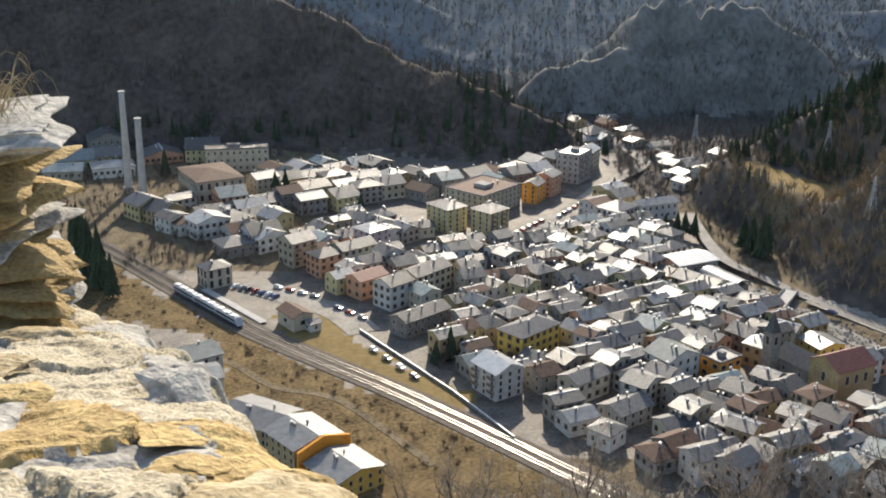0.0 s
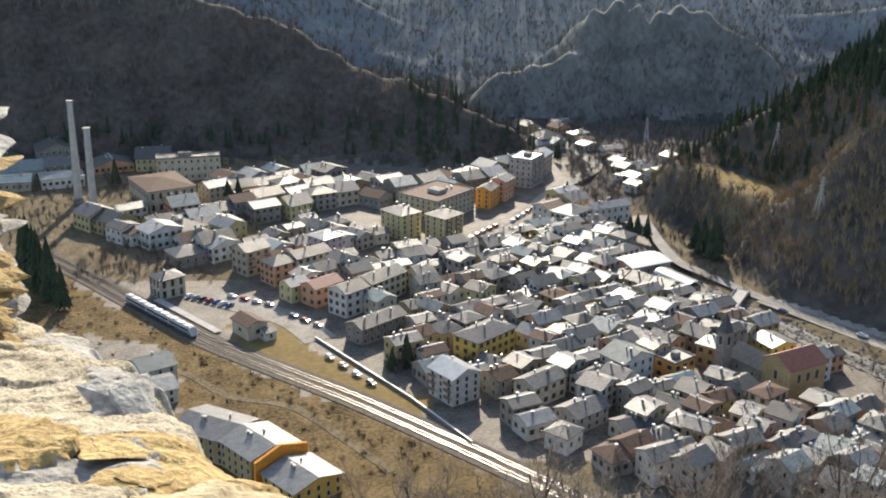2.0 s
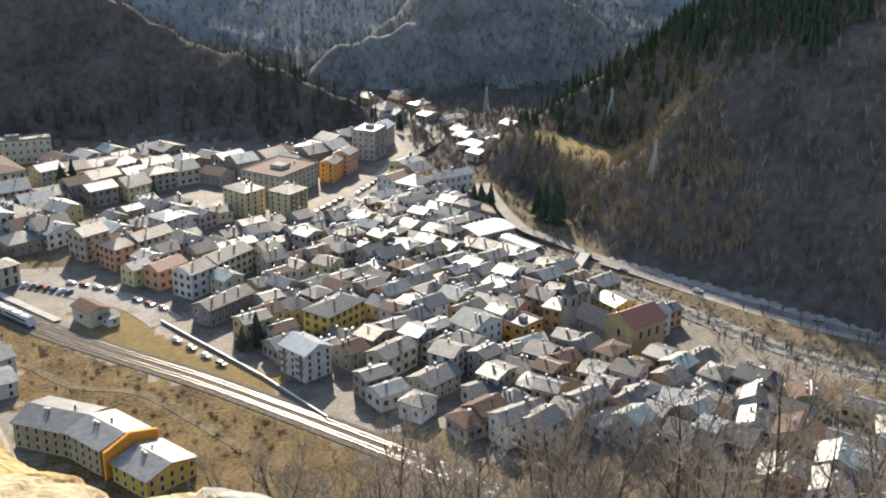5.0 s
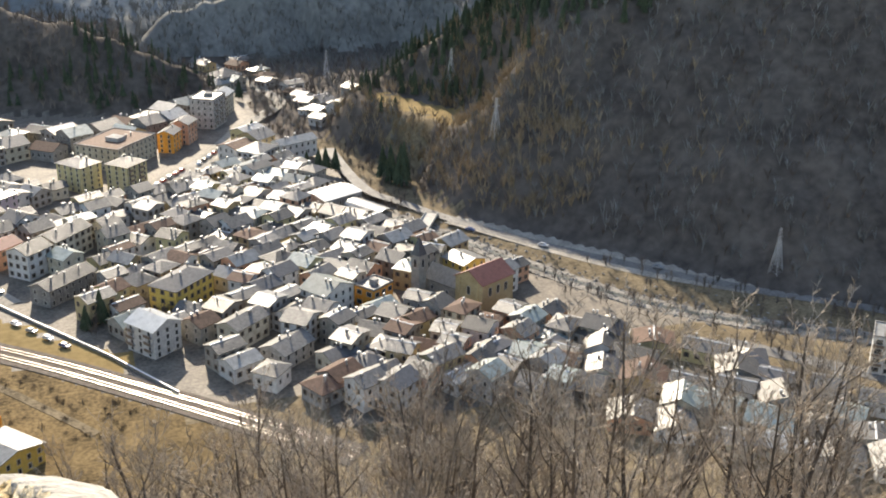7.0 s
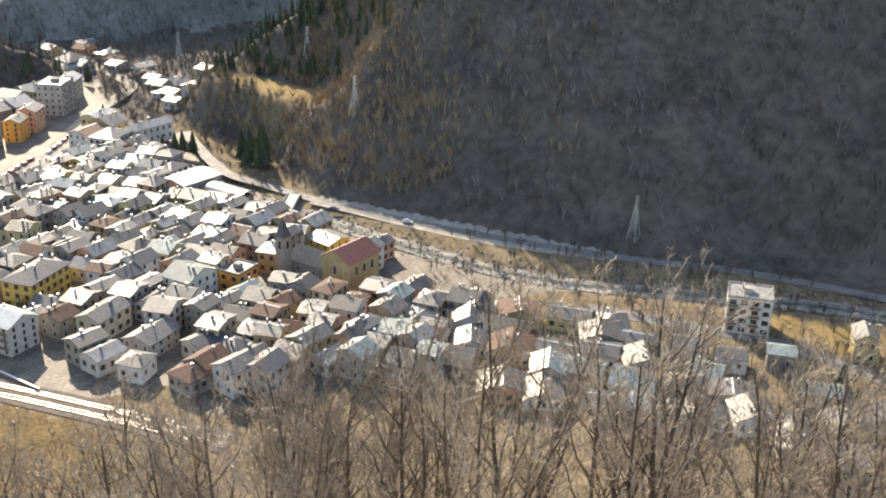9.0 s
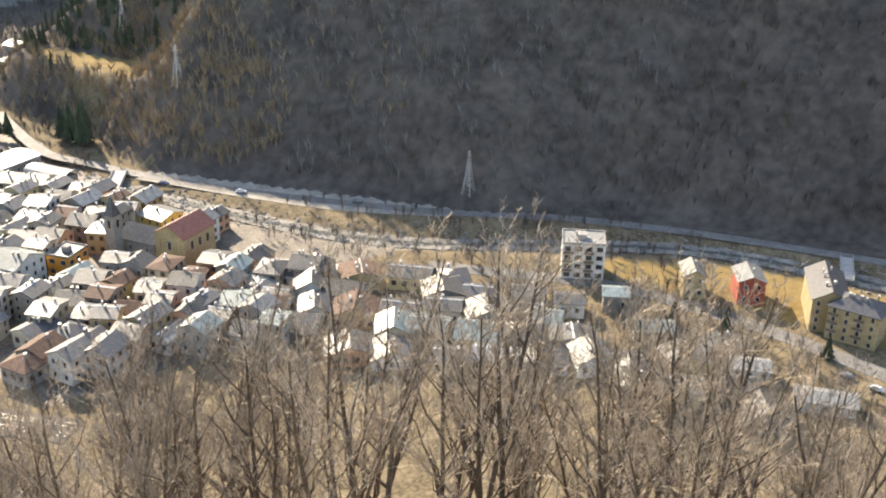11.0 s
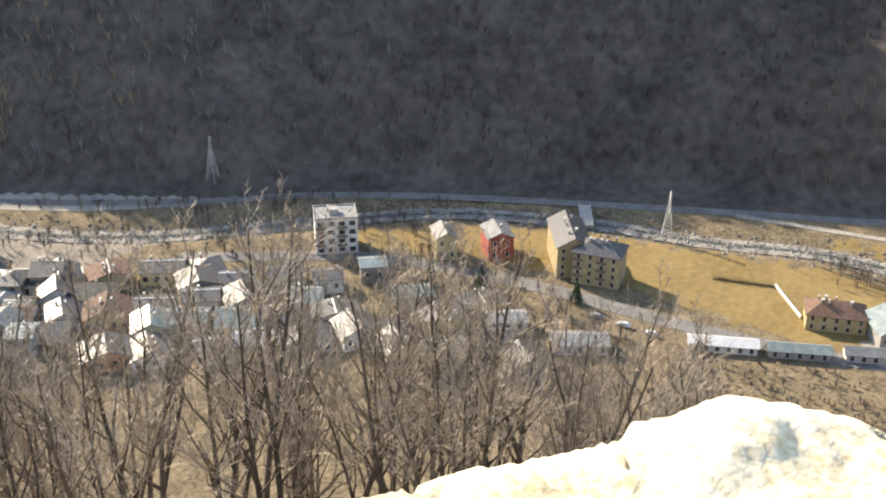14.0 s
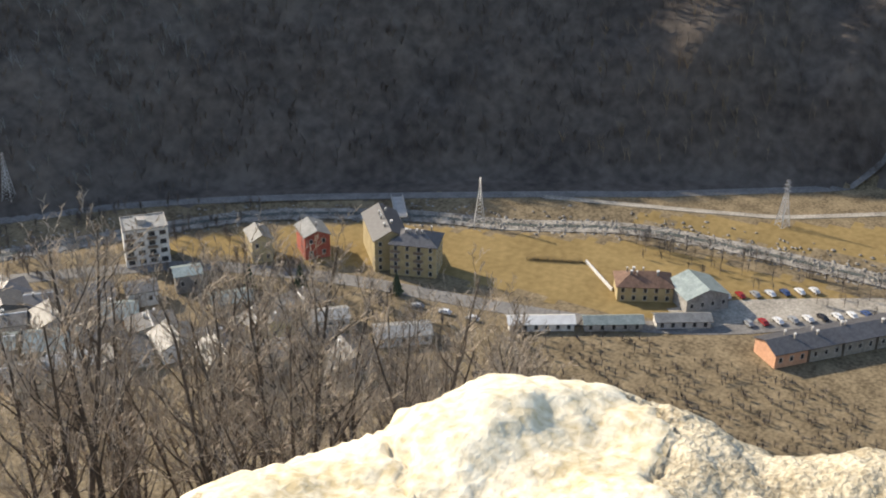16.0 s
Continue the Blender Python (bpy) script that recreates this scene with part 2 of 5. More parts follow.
def to_line(x, y, pts, k=2):
    """Distance to a polyline, and the value of its k-th coordinate at the nearest place."""
    best, val = np.full(x.shape, 1e9), np.zeros(x.shape)
    for a, b in zip(pts[:-1], pts[1:]):
        dx, dy = b[0] - a[0], b[1] - a[1]
        s = np.clip(((x - a[0]) * dx + (y - a[1]) * dy) / (dx * dx + dy * dy), 0, 1)
        d = np.hypot(x - a[0] - s * dx, y - a[1] - s * dy)
        near = d < best
        best = np.where(near, d, best)
        if k < len(a):
            val = np.where(near, a[k] + s * (b[k] - a[k]), val)
    return best, val


def inside(x, y, poly):
    r = np.zeros(x.shape, dtype=bool)
    for a, b in zip(poly, poly[1:] + poly[:1]):
        cut = (a[1] > y) != (b[1] > y)
        r ^= cut & (x < (b[0] - a[0]) * (y - a[1]) / ((b[1] - a[1]) or 1e-9) + a[0])
    return r


def waves(x, y, size, seed):
    """Smooth uneven ground from a sum of rotated sines."""
    rng = np.random.RandomState(seed)
    z = np.zeros(x.shape)
    for k in range(14):
        a, s, ph = rng.uniform(0, 6.28), size * rng.uniform(0.35, 1.3), rng.uniform(0, 6.28)
        z += np.sin((x * np.cos(a) + y * np.sin(a)) * 6.28 / s + ph) * (s / size)
    return z / 5


def heights(x, y):
    x, y = np.asarray(x, dtype=float), np.asarray(y, dtype=float)
    far = np.zeros(x.shape)
    for pts, k in RIDGES:
        d, h = to_line(x, y, pts)
        far = np.maximum(far, h - k * np.maximum(d - 2, 0) )
    rough = np.clip(far / 25, 0, 1) * np.clip((880 - y) / 60, 0.12, 1)
    far = np.maximum(far + rough * (waves(x, y, 60, 3) * 4 + waves(x, y, 22, 4) * 1.6), 0)
    d, _ = to_line(x, y, [(150, 548), (160, 525), (176, 490)], 9)
    shelf = np.clip((27 - d) / 14, 0, 1)
    far = far * (1 - shelf) + 21 * shelf
    crag = np.exp(-((x - 175) / 60) ** 2 - ((y - 805) / 30) ** 2)
    far += np.clip((far - 8) / 20, 0, 1) * (20 * np.exp(-((x - 432) / 36) ** 2 - ((y - 126) / 25) ** 2) + 12 * np.exp(-((x - 440) / 40) ** 2 - ((y - 76) / 16) ** 2))
    far += crag * np.abs(waves(x, y, 26, 9)) * 9
    d, _ = to_line(x, y, NEAR_FOOT)
    right = np.clip((np.degrees(np.arctan2(x, np.maximum(y, 0.1))) - 6) / 18, 0, 1)
    near = np.where(inside(x, y, NEAR_FOOT + [(-900, -700)]), 0.6 * d + 0.45 * right * np.maximum(d - 110, 0), 0)
    near = np.minimum(near, 190) + np.clip(near / 20, 0, 1) * (waves(x, y, 40, 5) * 1.5 + waves(x, y, 12, 6) * 0.5)
    r = np.hypot(x, y)
    near = near + 15.5 * np.exp(-(r / 14) ** 2)
    near = np.minimum(near, np.maximum(163.2 - 0.8 * np.hypot(x, np.maximum(y, 0)), 0))
    z = np.maximum(far, np.maximum(near, 0))
    d, _ = to_line(x, y, RIVER, 9)
    return z - 2.2 * np.clip(1.6 - d / 7, 0, 1) * np.clip(1 - z / 6, 0, 1)


def ground_at(x, y):
    return float(heights(np.array([x]), np.array([y]))[0])


def build_ground():
    gx = np.concatenate([np.linspace(-2600, -420, 40), np.arange(-410, 622, 3.6), np.linspace(640, 2600, 36)])
    gy = np.concatenate([np.linspace(-1200, -160, 24), np.arange(-150, 962, 3.6), np.linspace(975, 2600, 50)])
    X, Y = np.meshgrid(gx, gy)
    Z = heights(X, Y)
    n, m = X.shape
    verts = np.stack([X.ravel(), Y.ravel(), Z.ravel()], 1)
    q = (np.arange(n - 1)[:, None] * m + np.arange(m - 1)[None]).ravel()
    faces = np.stack([q, q + 1, q + m + 1, q + m], 1)
    cx, cy = verts[faces, 0].mean(1), verts[faces, 1].mean(1)
    cz = verts[faces, 2].mean(1)
    idx = np.zeros(len(faces), dtype=int)
    idx[(cx > 140) & (cy < 300)] = 7
    idx[(cy < 268) | ((cy < 288) & (cx < 62))] = 7
    idx[(cx < -62) & (cy > 440)] = 7
    bank = np.interp(cy, [p[1] for p in RIVER[::-1]], [p[0] for p in RIVER[::-1]])
    idx[(cx > bank + 6) & (cy < 560)] = 7
    gen = np.random.RandomState(61)
    cx, cy = cx + gen.normal(0, 1.3, len(cx)), cy + gen.normal(0, 1.3, len(cx))
    idx[cz > gen.uniform(0.3, 3.0, len(cz))] = 3
    idx[((cx > 100) & (cy > 548)) | (cy > 690)] = 3
    beyond = np.interp(cy, [p[1] for p in ROAD[::-1]], [p[0] for p in ROAD[::-1]])
    idx[(cx > beyond) & (cy < 420)] = 3
    crag = (np.hypot((cx - 175) / 62, (cy - 800) / 22) < 1) & (cz > 32)
    idx[crag] = 5
    # woods around the crag take the same haze-lightened tone
    idx[(cy > 718) & (cz > 3) & (cx > 40)] = 5
    # ridges behind the crag: haze by paler base colour
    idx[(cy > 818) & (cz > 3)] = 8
    # farthest ground wears the glowing haze colour
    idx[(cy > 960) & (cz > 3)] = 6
    idx[(inside(cx, cy, NEAR_FOOT + [(-900, -700)])) & (cz > 0.5)] = 2
    for poly in FIELDS:
        idx[inside(cx, cy, poly)] = 9 if poly is FIELDS[1] else 1
    idx[inside(cx, cy, [(148, 520), (166, 505), (164, 492), (154, 478), (142, 470), (138, 480), (143, 500)])] = 7
    me = mesh_from("ground", verts.tolist(), faces.tolist(), [town_ground, dry_grass, leaf_litter, forest_floor, gravel, far_rock_hazed, far_haze, garden_soil, far_slope_hazed, bank_grass], idx, smooth=True)
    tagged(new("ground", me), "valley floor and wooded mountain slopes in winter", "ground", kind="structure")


build_ground()


def strip(name, pts, width, z, mat, label, cat="road", follow=False):
    """A ribbon that follows a line over flat ground."""
    pts = [Vector((p[0], p[1], 0)) for p in pts]
    line = []
    for a, b, c, d in zip([pts[0]] + pts[:-2], pts[:-1], pts[1:], pts[2:] + [pts[-1]]):
        for k in range(6):
            t = k / 6
            line.append(0.5 * (2 * b + (c - a) * t + (2 * a - 5 * b + 4 * c - d) * t * t + (3 * b - a - 3 * c + d) * t ** 3))
    line.append(pts[-1])
    s = Shape()
    left, right = [], []
    for k, p in enumerate(line):
        d = (line[min(k + 1, len(line) - 1)] - line[max(k - 1, 0)]).normalized()
        n = Vector((-d.y, d.x, 0)) * width / 2
        for side, sg in ((left, 1), (right, -1)):
            q = p + n * sg
            side.append((q.x, q.y, z + (max(ground_at(p.x, p.y), 0) if follow and p.x > 340 else 0)))
    n = len(line)
    low = [(x, y, h - 0.3) for x, y, h in left + right]
    faces = [(k, k + n, k + n + 1, k + 1) for k in range(n - 1)]
    faces += [(k, k + 1, k + 1 + 2 * n, k + 2 * n) for k in range(n - 1)] + [(k + n, k + 3 * n, k + 3 * n + 1, k + n + 1) for k in range(n - 1)]
    s.poly(left + right + low, faces)
    return tagged(new(name, s.mesh(name, mat)), label, cat, kind="structure"), line


strip("road_1", ROAD, 5.5, 0.14, asphalt, "pale asphalt valley road along the river", follow=True)
strip("road_2", [(150, 419), (160, 405), (176.5, 380), (199.5, 350), (221, 330), (232, 321)], 17, 0.10, pale_dirt, "wide pale gravel strip beside the valley road")
strip("road_3", [(351, 163), (360, 135), (373, 97), (381, 79), (402, 50), (420, 25)], 3.2, 0.18, pale_dirt, "narrow gravel track below the wooded slope")
strip("road_4", [(196, 284), (236, 241), (250, 211), (259, 182), (268, 134), (278, 98), (294, 69), (323, 35), (350, -40)], 7, 0.14, asphalt, "street along the houses at the edge of the field")
strip("road_5", [(-12, 470), (28, 489), (42, 508), (59, 526), (84, 576), (108, 612), (115, 632), (103, 685), (90, 732), (84, 790)], 8, 0.12, pale_dirt, "sunlit main street leading up the valley")
strip("road_6", [(-100, 362), (-74, 352), (-55, 333), (-34, 325), (-15, 302), (-2, 284)], 3.0, 0.13, garden_soil, "lower lane below the railway bank")
strip("platform", [(-95, 418), (-80, 401), (-66, 385)], 3, 0.7, concrete, "pale concrete platform edge at the station", "platform")
strip("parking_lot", [(-80, 425), (-59, 411), (-40, 397), (-28, 378)], 13, 0.16, pale_dirt, "pale station forecourt with parked cars", "parking lot")
strip("parking_lot", [(288, 88), (304, 72), (330, 32)], 14, 0.20, pale_dirt, "pale gravel parking lot beside the hall", "parking lot")
strip("pavement", [(45, 505), (62, 528), (80, 560)], 12, 0.17, pale_dirt, "bright open square in the town", "square")


# ---- railway ----
TRACK = [(-160, 478), (-130, 446), (-101, 413), (-71, 380), (-43, 355), (-15, 331), (12, 305), (34, 283), (64, 252)]
bed, centre = strip("railway_bed", TRACK, 11, 0.25, ballast, "brown ballast bed of the railway", "railway bed")


def build_tracks():
    for off in (-2.2, 2.2):
        pair, ties = [], Shape()
        for gauge in (-0.72, 0.72):
            rails = Shape()
            pair.append(rails)
            bar = []
            for k, p in enumerate(centre):
                d = (centre[min(k + 1, len(centre) - 1)] - centre[max(k - 1, 0)]).normalized()
                n = Vector((-d.y, d.x, 0))
                for side, z in ((-0.045, 0.30), (-0.045, 0.50), (0.045, 0.50), (0.045, 0.30)):
                    q = p + n * (off + gauge + side)
                    bar.append((q.x, q.y, z))
            rails.poly(bar, [(4 * k + c, 4 * k + c + 1, 4 * k + c + 5, 4 * k + c + 4) for k in range(len(centre) - 1) for c in range(3)])
        for a, b in zip(centre[:-1], centre[1:]):
            d = (b - a).normalized()
            count = max(1, int((b - a).length / 0.9))
            for k in range(count):
                p = a + (b - a) * k / count
                m = Matrix.Translation((p.x, p.y, 0)) @ Matrix.Rotation(math.atan2(d.y, d.x), 4, "Z")
                ties.box(-0.13, off - 1.25, 0.24, 0.13, off + 1.25, 0.36, 0, m)
        track = tagged(new("railway_track", None), "steel rails on dark sleepers, shining in the sun", "railway track", "railway tracks")
        for rails in pair:
            part("rail", rails.mesh("rail", rail_steel), track)
        tagged(part("sleeper_bed", ties.mesh("sleeper_bed", sleeper_wood), track), kind="stuff")


build_tracks()
# ---- houses ----
def window_mesh(name, w, h, shutters):
    """A framed window as one mesh: a proud surround and a recessed pane."""
    e = 0.42 if shutters else 0.11
    outer = [(-w / 2 - e, -0.1), (w / 2 + e, -0.1), (w / 2 + e, h + 0.1), (-w / 2 - e, h + 0.1)]
    inner = [(-w / 2, 0.0), (w / 2, 0.0), (w / 2, h), (-w / 2, h)]
    v = [(x, -0.02, z) for x, z in outer] + [(x, 0.08, z) for x, z in outer] + [(x, 0.08, z) for x, z in inner] + [(x, 0.02, z) for x, z in inner]
    s = Shape()
    ring = [(k, (k + 1) % 4) for k in range(4)]
    s.poly(v, [(b, a, a + 4, b + 4) for a, b in ring] + [(b + 4, a + 4, a + 8, b + 8) for a, b in ring] + [(b + 8, a + 8, a + 12, b + 12) for a, b in ring] + [(15, 14, 13, 12)], 1)
    s.i[-1] = 0
    return s.mesh(name, glass_dark, wood_dark if shutters else frame_white)


WINDOWS = {"plain": window_mesh("window", 1.0, 1.5, False), "shutter": window_mesh("window", 0.95, 1.5, True),
           "wide": window_mesh("window", 2.0, 1.6, False), "tall": window_mesh("window", 1.5, 3.0, False)}


def chimney_mesh():
    s = Shape()
    s.box(-0.35, -0.35, -1.2, 0.35, 0.35, 1.1, 0)
    s.box(-0.5, -0.5, 1.1, 0.5, 0.5, 1.22, 1)
    for a in (-0.3, 0.2):
        s.box(a, -0.3, 1.22, a + 0.12, 0.3, 1.5, 0)
    s.box(-0.52, -0.45, 1.5, 0.52, 0.45, 1.6, 1)
    return s.mesh("chimney", WALLS["grey"], pale_capping)


CHIMNEY = chimney_mesh()
CHIMNEY_SIZES = [Matrix.Diagonal((k, k, j, 1)) for k, j in ((0.55, 0.7), (0.7, 0.85), (0.85, 0.8), (0.6, 1.0))]


def balcony_mesh():
    s = Shape()
    s.box(-1.6, 0, -0.14, 1.6, 1.1, 0, 0)
    s.poly([(-1.6, 1.0, 0), (1.6, 1.0, 0), (1.6, 1.1, 0), (-1.6, 1.1, 0), (-1.6, 1.0, 1), (1.6, 1.0, 1), (1.6, 1.1, 1), (-1.6, 1.1, 1)], [(4, 5, 6, 7), (0, 1, 5, 4), (1, 2, 6, 5), (2, 3, 7, 6), (3, 0, 4, 7)], 1)
    return s.mesh("balcony", concrete, wood_dark)


BALCONY = balcony_mesh()
TAKEN = []  # footprints already built on: centre and reach


def roof_shape(w, d, rise, kind, over=0.55, thick=0.22, ribs=False):
    """A roof over w x d, its eaves at z 0. Ridge along x."""
    s = Shape()
    a, b = w / 2 + over, d / 2 + over
    drop = rise / (d / 2) * over if d else 0
    if kind == "flat":
        s.box(-w / 2 - 0.15, -d / 2 - 0.15, 0, w / 2 + 0.15, d / 2 + 0.15, 0.3)
        for x0, y0, x1, y1 in ((-w / 2 - 0.15, -d / 2 - 0.15, w / 2 + 0.15, -d / 2 + 0.15), (-w / 2 - 0.15, d / 2 - 0.15, w / 2 + 0.15, d / 2 + 0.15),
                               (-w / 2 - 0.15, -d / 2 + 0.15, -w / 2 + 0.15, d / 2 - 0.15), (w / 2 - 0.15, -d / 2 + 0.15, w / 2 + 0.15, d / 2 - 0.15)):
            s.box(x0, y0, 0.3, x1, y1, 0.75, 1)
        s.box(-w * 0.15, -d * 0.2, 0.3, w * 0.05, d * 0.1, 2.2, 1)
    elif kind == "hip":
        c = max(w / 2 - d / 2, 0.05)
        top = [(-c, 0, rise + thick), (c, 0, rise + thick)]
        low = [(-a, -b, -drop), (a, -b, -drop), (a, b, -drop), (-a, b, -drop)]
        up = [(x, y, z + thick) for x, y, z in low]
        s.poly(low + up + top, [(3, 2, 1, 0), (0, 1, 5, 4), (1, 2, 6, 5), (2, 3, 7, 6), (3, 0, 4, 7), (4, 5, 9, 8), (6, 7, 8, 9), (5, 6, 9), (7, 4, 8)])
    elif kind == "barrel":
        n = 10
        low, up = [], []
        for k in range(n + 1):
            t = math.pi * k / n
            y, z = -math.cos(t) * b, math.sin(t) * rise
            low += [(-a, y, z), (a, y, z)]
            up += [(-a, y, z + thick), (a, y, z + thick)]
        m = len(low)
        fs = []
        for k in range(n):
            p = 2 * k
            fs += [(m + p, m + p + 1, m + p + 3, m + p + 2), (p, p + 2, p + 3, p + 1), (p, m + p, m + p + 2, p + 2), (p + 1, p + 3, m + p + 3, m + p + 1)]
        s.poly(low + up, fs)
    else:
        low = [(-a, -b, -drop), (-a, 0, rise), (-a, b, -drop), (a, -b, -drop), (a, 0, rise), (a, b, -drop)]
        up = [(x, y, z + thick) for x, y, z in low]
        s.poly(low + up, [(6, 9, 10, 7), (7, 10, 11, 8), (3, 0, 1, 4), (4, 1, 2, 5), (0, 3, 9, 6), (5, 2, 8, 11), (0, 6, 7, 1), (1, 7, 8, 2), (4, 10, 9, 3), (5, 11, 10, 4)])
    return s


def house(x, y, rot, w, d, h, wall="grey", roof="slab", kind="gable", rise=None, floors=2, cols=None, win="plain", label="", name="house",
          group="", turn=False, chimneys=1, balconies=0, z=0.0, all_sides=False, category="house", ribs=False, ridge=False):
    """A house of w along rot by d, eaves at h. turn: the ridge runs across instead."""
    TAKEN.append((x, y, max(w, d) * 0.5 + min(w, d) * 0.16))
    root = tagged(new(name, None), label, category, group)
    root.matrix_basis = pose(x, y, z, 0, 0, rot)
    rise = rise if rise is not None else (d if not turn else w) * 0.5 * 0.42
    s = Shape()
    s.box(-w / 2, -d / 2, -1.0, w / 2, d / 2, h)
    if kind == "gable":
        if turn:
            s.poly([(-w / 2, -d / 2, h), (w / 2, -d / 2, h), (0, -d / 2, h + rise), (-w / 2, d / 2, h), (w / 2, d / 2, h), (0, d / 2, h + rise)], [(0, 1, 2), (5, 4, 3), (1, 4, 5, 2), (3, 0, 2, 5)])
        else:
            s.poly([(-w / 2, -d / 2, h), (-w / 2, d / 2, h), (-w / 2, 0, h + rise), (w / 2, -d / 2, h), (w / 2, d / 2, h), (w / 2, 0, h + rise)], [(1, 0, 2), (3, 4, 5), (0, 3, 5, 2), (4, 1, 2, 5)])
    part("wall", s.mesh("wall", WALLS[wall]), root)
    rs = roof_shape(d if turn else w, w if turn else d, rise, kind)
    part("roof", rs.mesh("roof", ROOFS[roof], WALLS["grey"]), root, pose(0, 0, h + 0.004, 0, 0, 90 if turn else 0))
    if ribs:
        ln, dp = (d, w) if turn else (w, d)
        slope = math.atan2(rise, dp / 2)
        for sg in (-1, 1):
            rs = Shape()
            count = int((ln + 1) / 0.8)
            for k in range(count + 1):
                rx = -ln / 2 - 0.5 + (ln + 1) * k / count
                y0, z0 = sg * (dp / 2 + 0.5), -rise / (dp / 2) * 0.5 + 0.22
                rs.poly([(rx - 0.05, y0, z0), (rx + 0.05, y0, z0), (rx + 0.05, 0, rise + 0.22), (rx - 0.05, 0, rise + 0.22),
                         (rx - 0.05, y0, z0 + 0.09), (rx + 0.05, y0, z0 + 0.09), (rx + 0.05, 0, rise + 0.31), (rx - 0.05, 0, rise + 0.31)],
                        [(4, 5, 6, 7), (0, 1, 5, 4), (1, 2, 6, 5), (3, 0, 4, 7)])
            part("roof_seam", rs.mesh("roof_seam", ROOFS[roof]), root, pose(0, 0, h + 0.006, 0, 0, 90 if turn else 0))
    # Bright caps added along some ridges to stand in for sun glints.
    if ridge and kind in ("gable", "hip"):
        ln = (d if turn else w) / 2 + 0.5 if kind == "gable" else max((d if turn else w) / 2 - (w if turn else d) / 2, 0.3)
        part("ridge_cap", Shape().poly([(-ln, -0.32, -0.06), (ln, -0.32, -0.06), (ln, 0.32, -0.06), (-ln, 0.32, -0.06), (-ln, -0.14, 0.09), (ln, -0.14, 0.09), (ln, 0.14, 0.09), (-ln, 0.14, 0.09)],
             [(4, 5, 6, 7), (0, 1, 5, 4), (2, 3, 7, 6), (1, 2, 6, 5), (3, 0, 4, 7)]).mesh("ridge_cap", pale_capping), root, pose(0, 0, h + rise + 0.2, 0, 0, 90 if turn else 0))
    fh = h / floors
    wm = WINDOWS[win]
    tall = {"plain": 1.5, "shutter": 1.5, "wide": 1.6, "tall": 3.0}[win]
    made = 0
    for k, (nx, ny, length, reach) in enumerate(((0, -1, w, d / 2), (1, 0, d, w / 2), (0, 1, w, d / 2), (-1, 0, d, w / 2))):
        ang = math.degrees(math.atan2(ny, nx)) - 90
        facing = math.sin(radians(rot) + math.atan2(ny, nx))
        if facing > 0.3 and not all_sides:
            continue
        n = cols if cols else max(1, int(length / 3.1))
        if cols and length < max(w, d) * 0.8:
            n = max(1, int(cols * length / max(w, d)))
        for fl in range(floors):
            for c in range(n):
                off = (c + 0.5) / n * length - length / 2
                px, py = (nx * (reach + 0.015) - ny * off, ny * (reach + 0.015) + nx * off)
                part("window", wm, root, pose(px, py, fl * fh + max(0.5, (fh - tall) * 0.55), 0, 0, ang))
                if balconies and fl > 0 and c % 2 == 0 and k == balconies - 1:
                    part("balcony", BALCONY, root, pose(px, py, fl * fh + 0.05, 0, 0, ang))
    for c in range(chimneys):
        t = random.uniform(-0.32, 0.32)
        cx, cy = (0.12 * w * random.choice((-1, 1)), t * d) if turn else (t * w, 0.12 * d * random.choice((-1, 1)))
        top = {"flat": 0.3, "hip": rise * 0.75, "barrel": rise}.get(kind, rise * 0.76)
        part("chimney", CHIMNEY, root, pose(cx, cy, h + top + 0.3) @ random.choice(CHIMNEY_SIZES))
    return root


# landmarks of the town
house(18.3, 332.4, 36, 11.2, 12.5, 9.6, "white", "white", floors=4, cols=3, turn=True, rise=2.4, balconies=4, ribs=True, label="tall white plastered house with a bright low gable roof")
house(30.5, 364.3, 45, 20, 11.5, 9.5, "yellow", "dark", "hip", floors=3, win="shutter", chimneys=3, label="bright yellow plastered house with a dark hipped roof")
house(-92.0, 425.0, 38, 11, 9, 8.2, "cream", "slab", "hip", floors=2, win="tall", cols=3, rise=1.8, label="cream two-storey railway station building", category="station")
house(-54.4, 384.3, 38, 8, 11.5, 5.6, "cream", "brown", floors=1, turn=True, cols=1, win="wide", chimneys=0, label="small goods shed with a brown tiled roof beside the tracks", category="shed")
house(-47.5, 380.5, 38, 4.5, 5, 3.2, "white", "slab", floors=1, cols=1, chimneys=0, label="low white annex beside the goods shed", category="shed")
house(1.5, 501.5, 130, 15, 12, 11.6, "pale_yellow", "slab", "hip", floors=5, balconies=1, chimneys=4, rise=2, label="yellow five-storey apartment block with balconies", name="apartment_block", category="apartment block")
house(21.5, 496.5, 46, 13, 12, 11.6, "pale_yellow", "slab", "hip", floors=5, balconies=1, chimneys=4, rise=2, label="yellow five-storey apartment block with balconies", name="apartment_block", category="apartment block")
house(19.5, 537, 50, 30, 24, 10.5, "cream", "brown", "flat", floors=4, chimneys=2, label="large grey flat-roofed hotel block", name="hotel", category="hotel")
house(45.5, 548, 62, 11, 8, 9.5, "orange", "slab", floors=4, label="bright orange apartment house", name="apartment_house")
house(54, 561, 60, 11, 9, 10.5, "salmon", "slab", floors=4, label="salmon pink apartment house", name="apartment_house")
house(70, 589, 60, 17, 13, 15.5, "grey", "pale", "flat", floors=5, chimneys=2, balconies=1, label="grey five-storey apartment block with pale flat roof", name="apartment_block", category="apartment block")
house(80, 612, 62, 13, 10, 11, "cream", "pale", floors=4, label="white apartment house with pale roof", name="apartment_house")
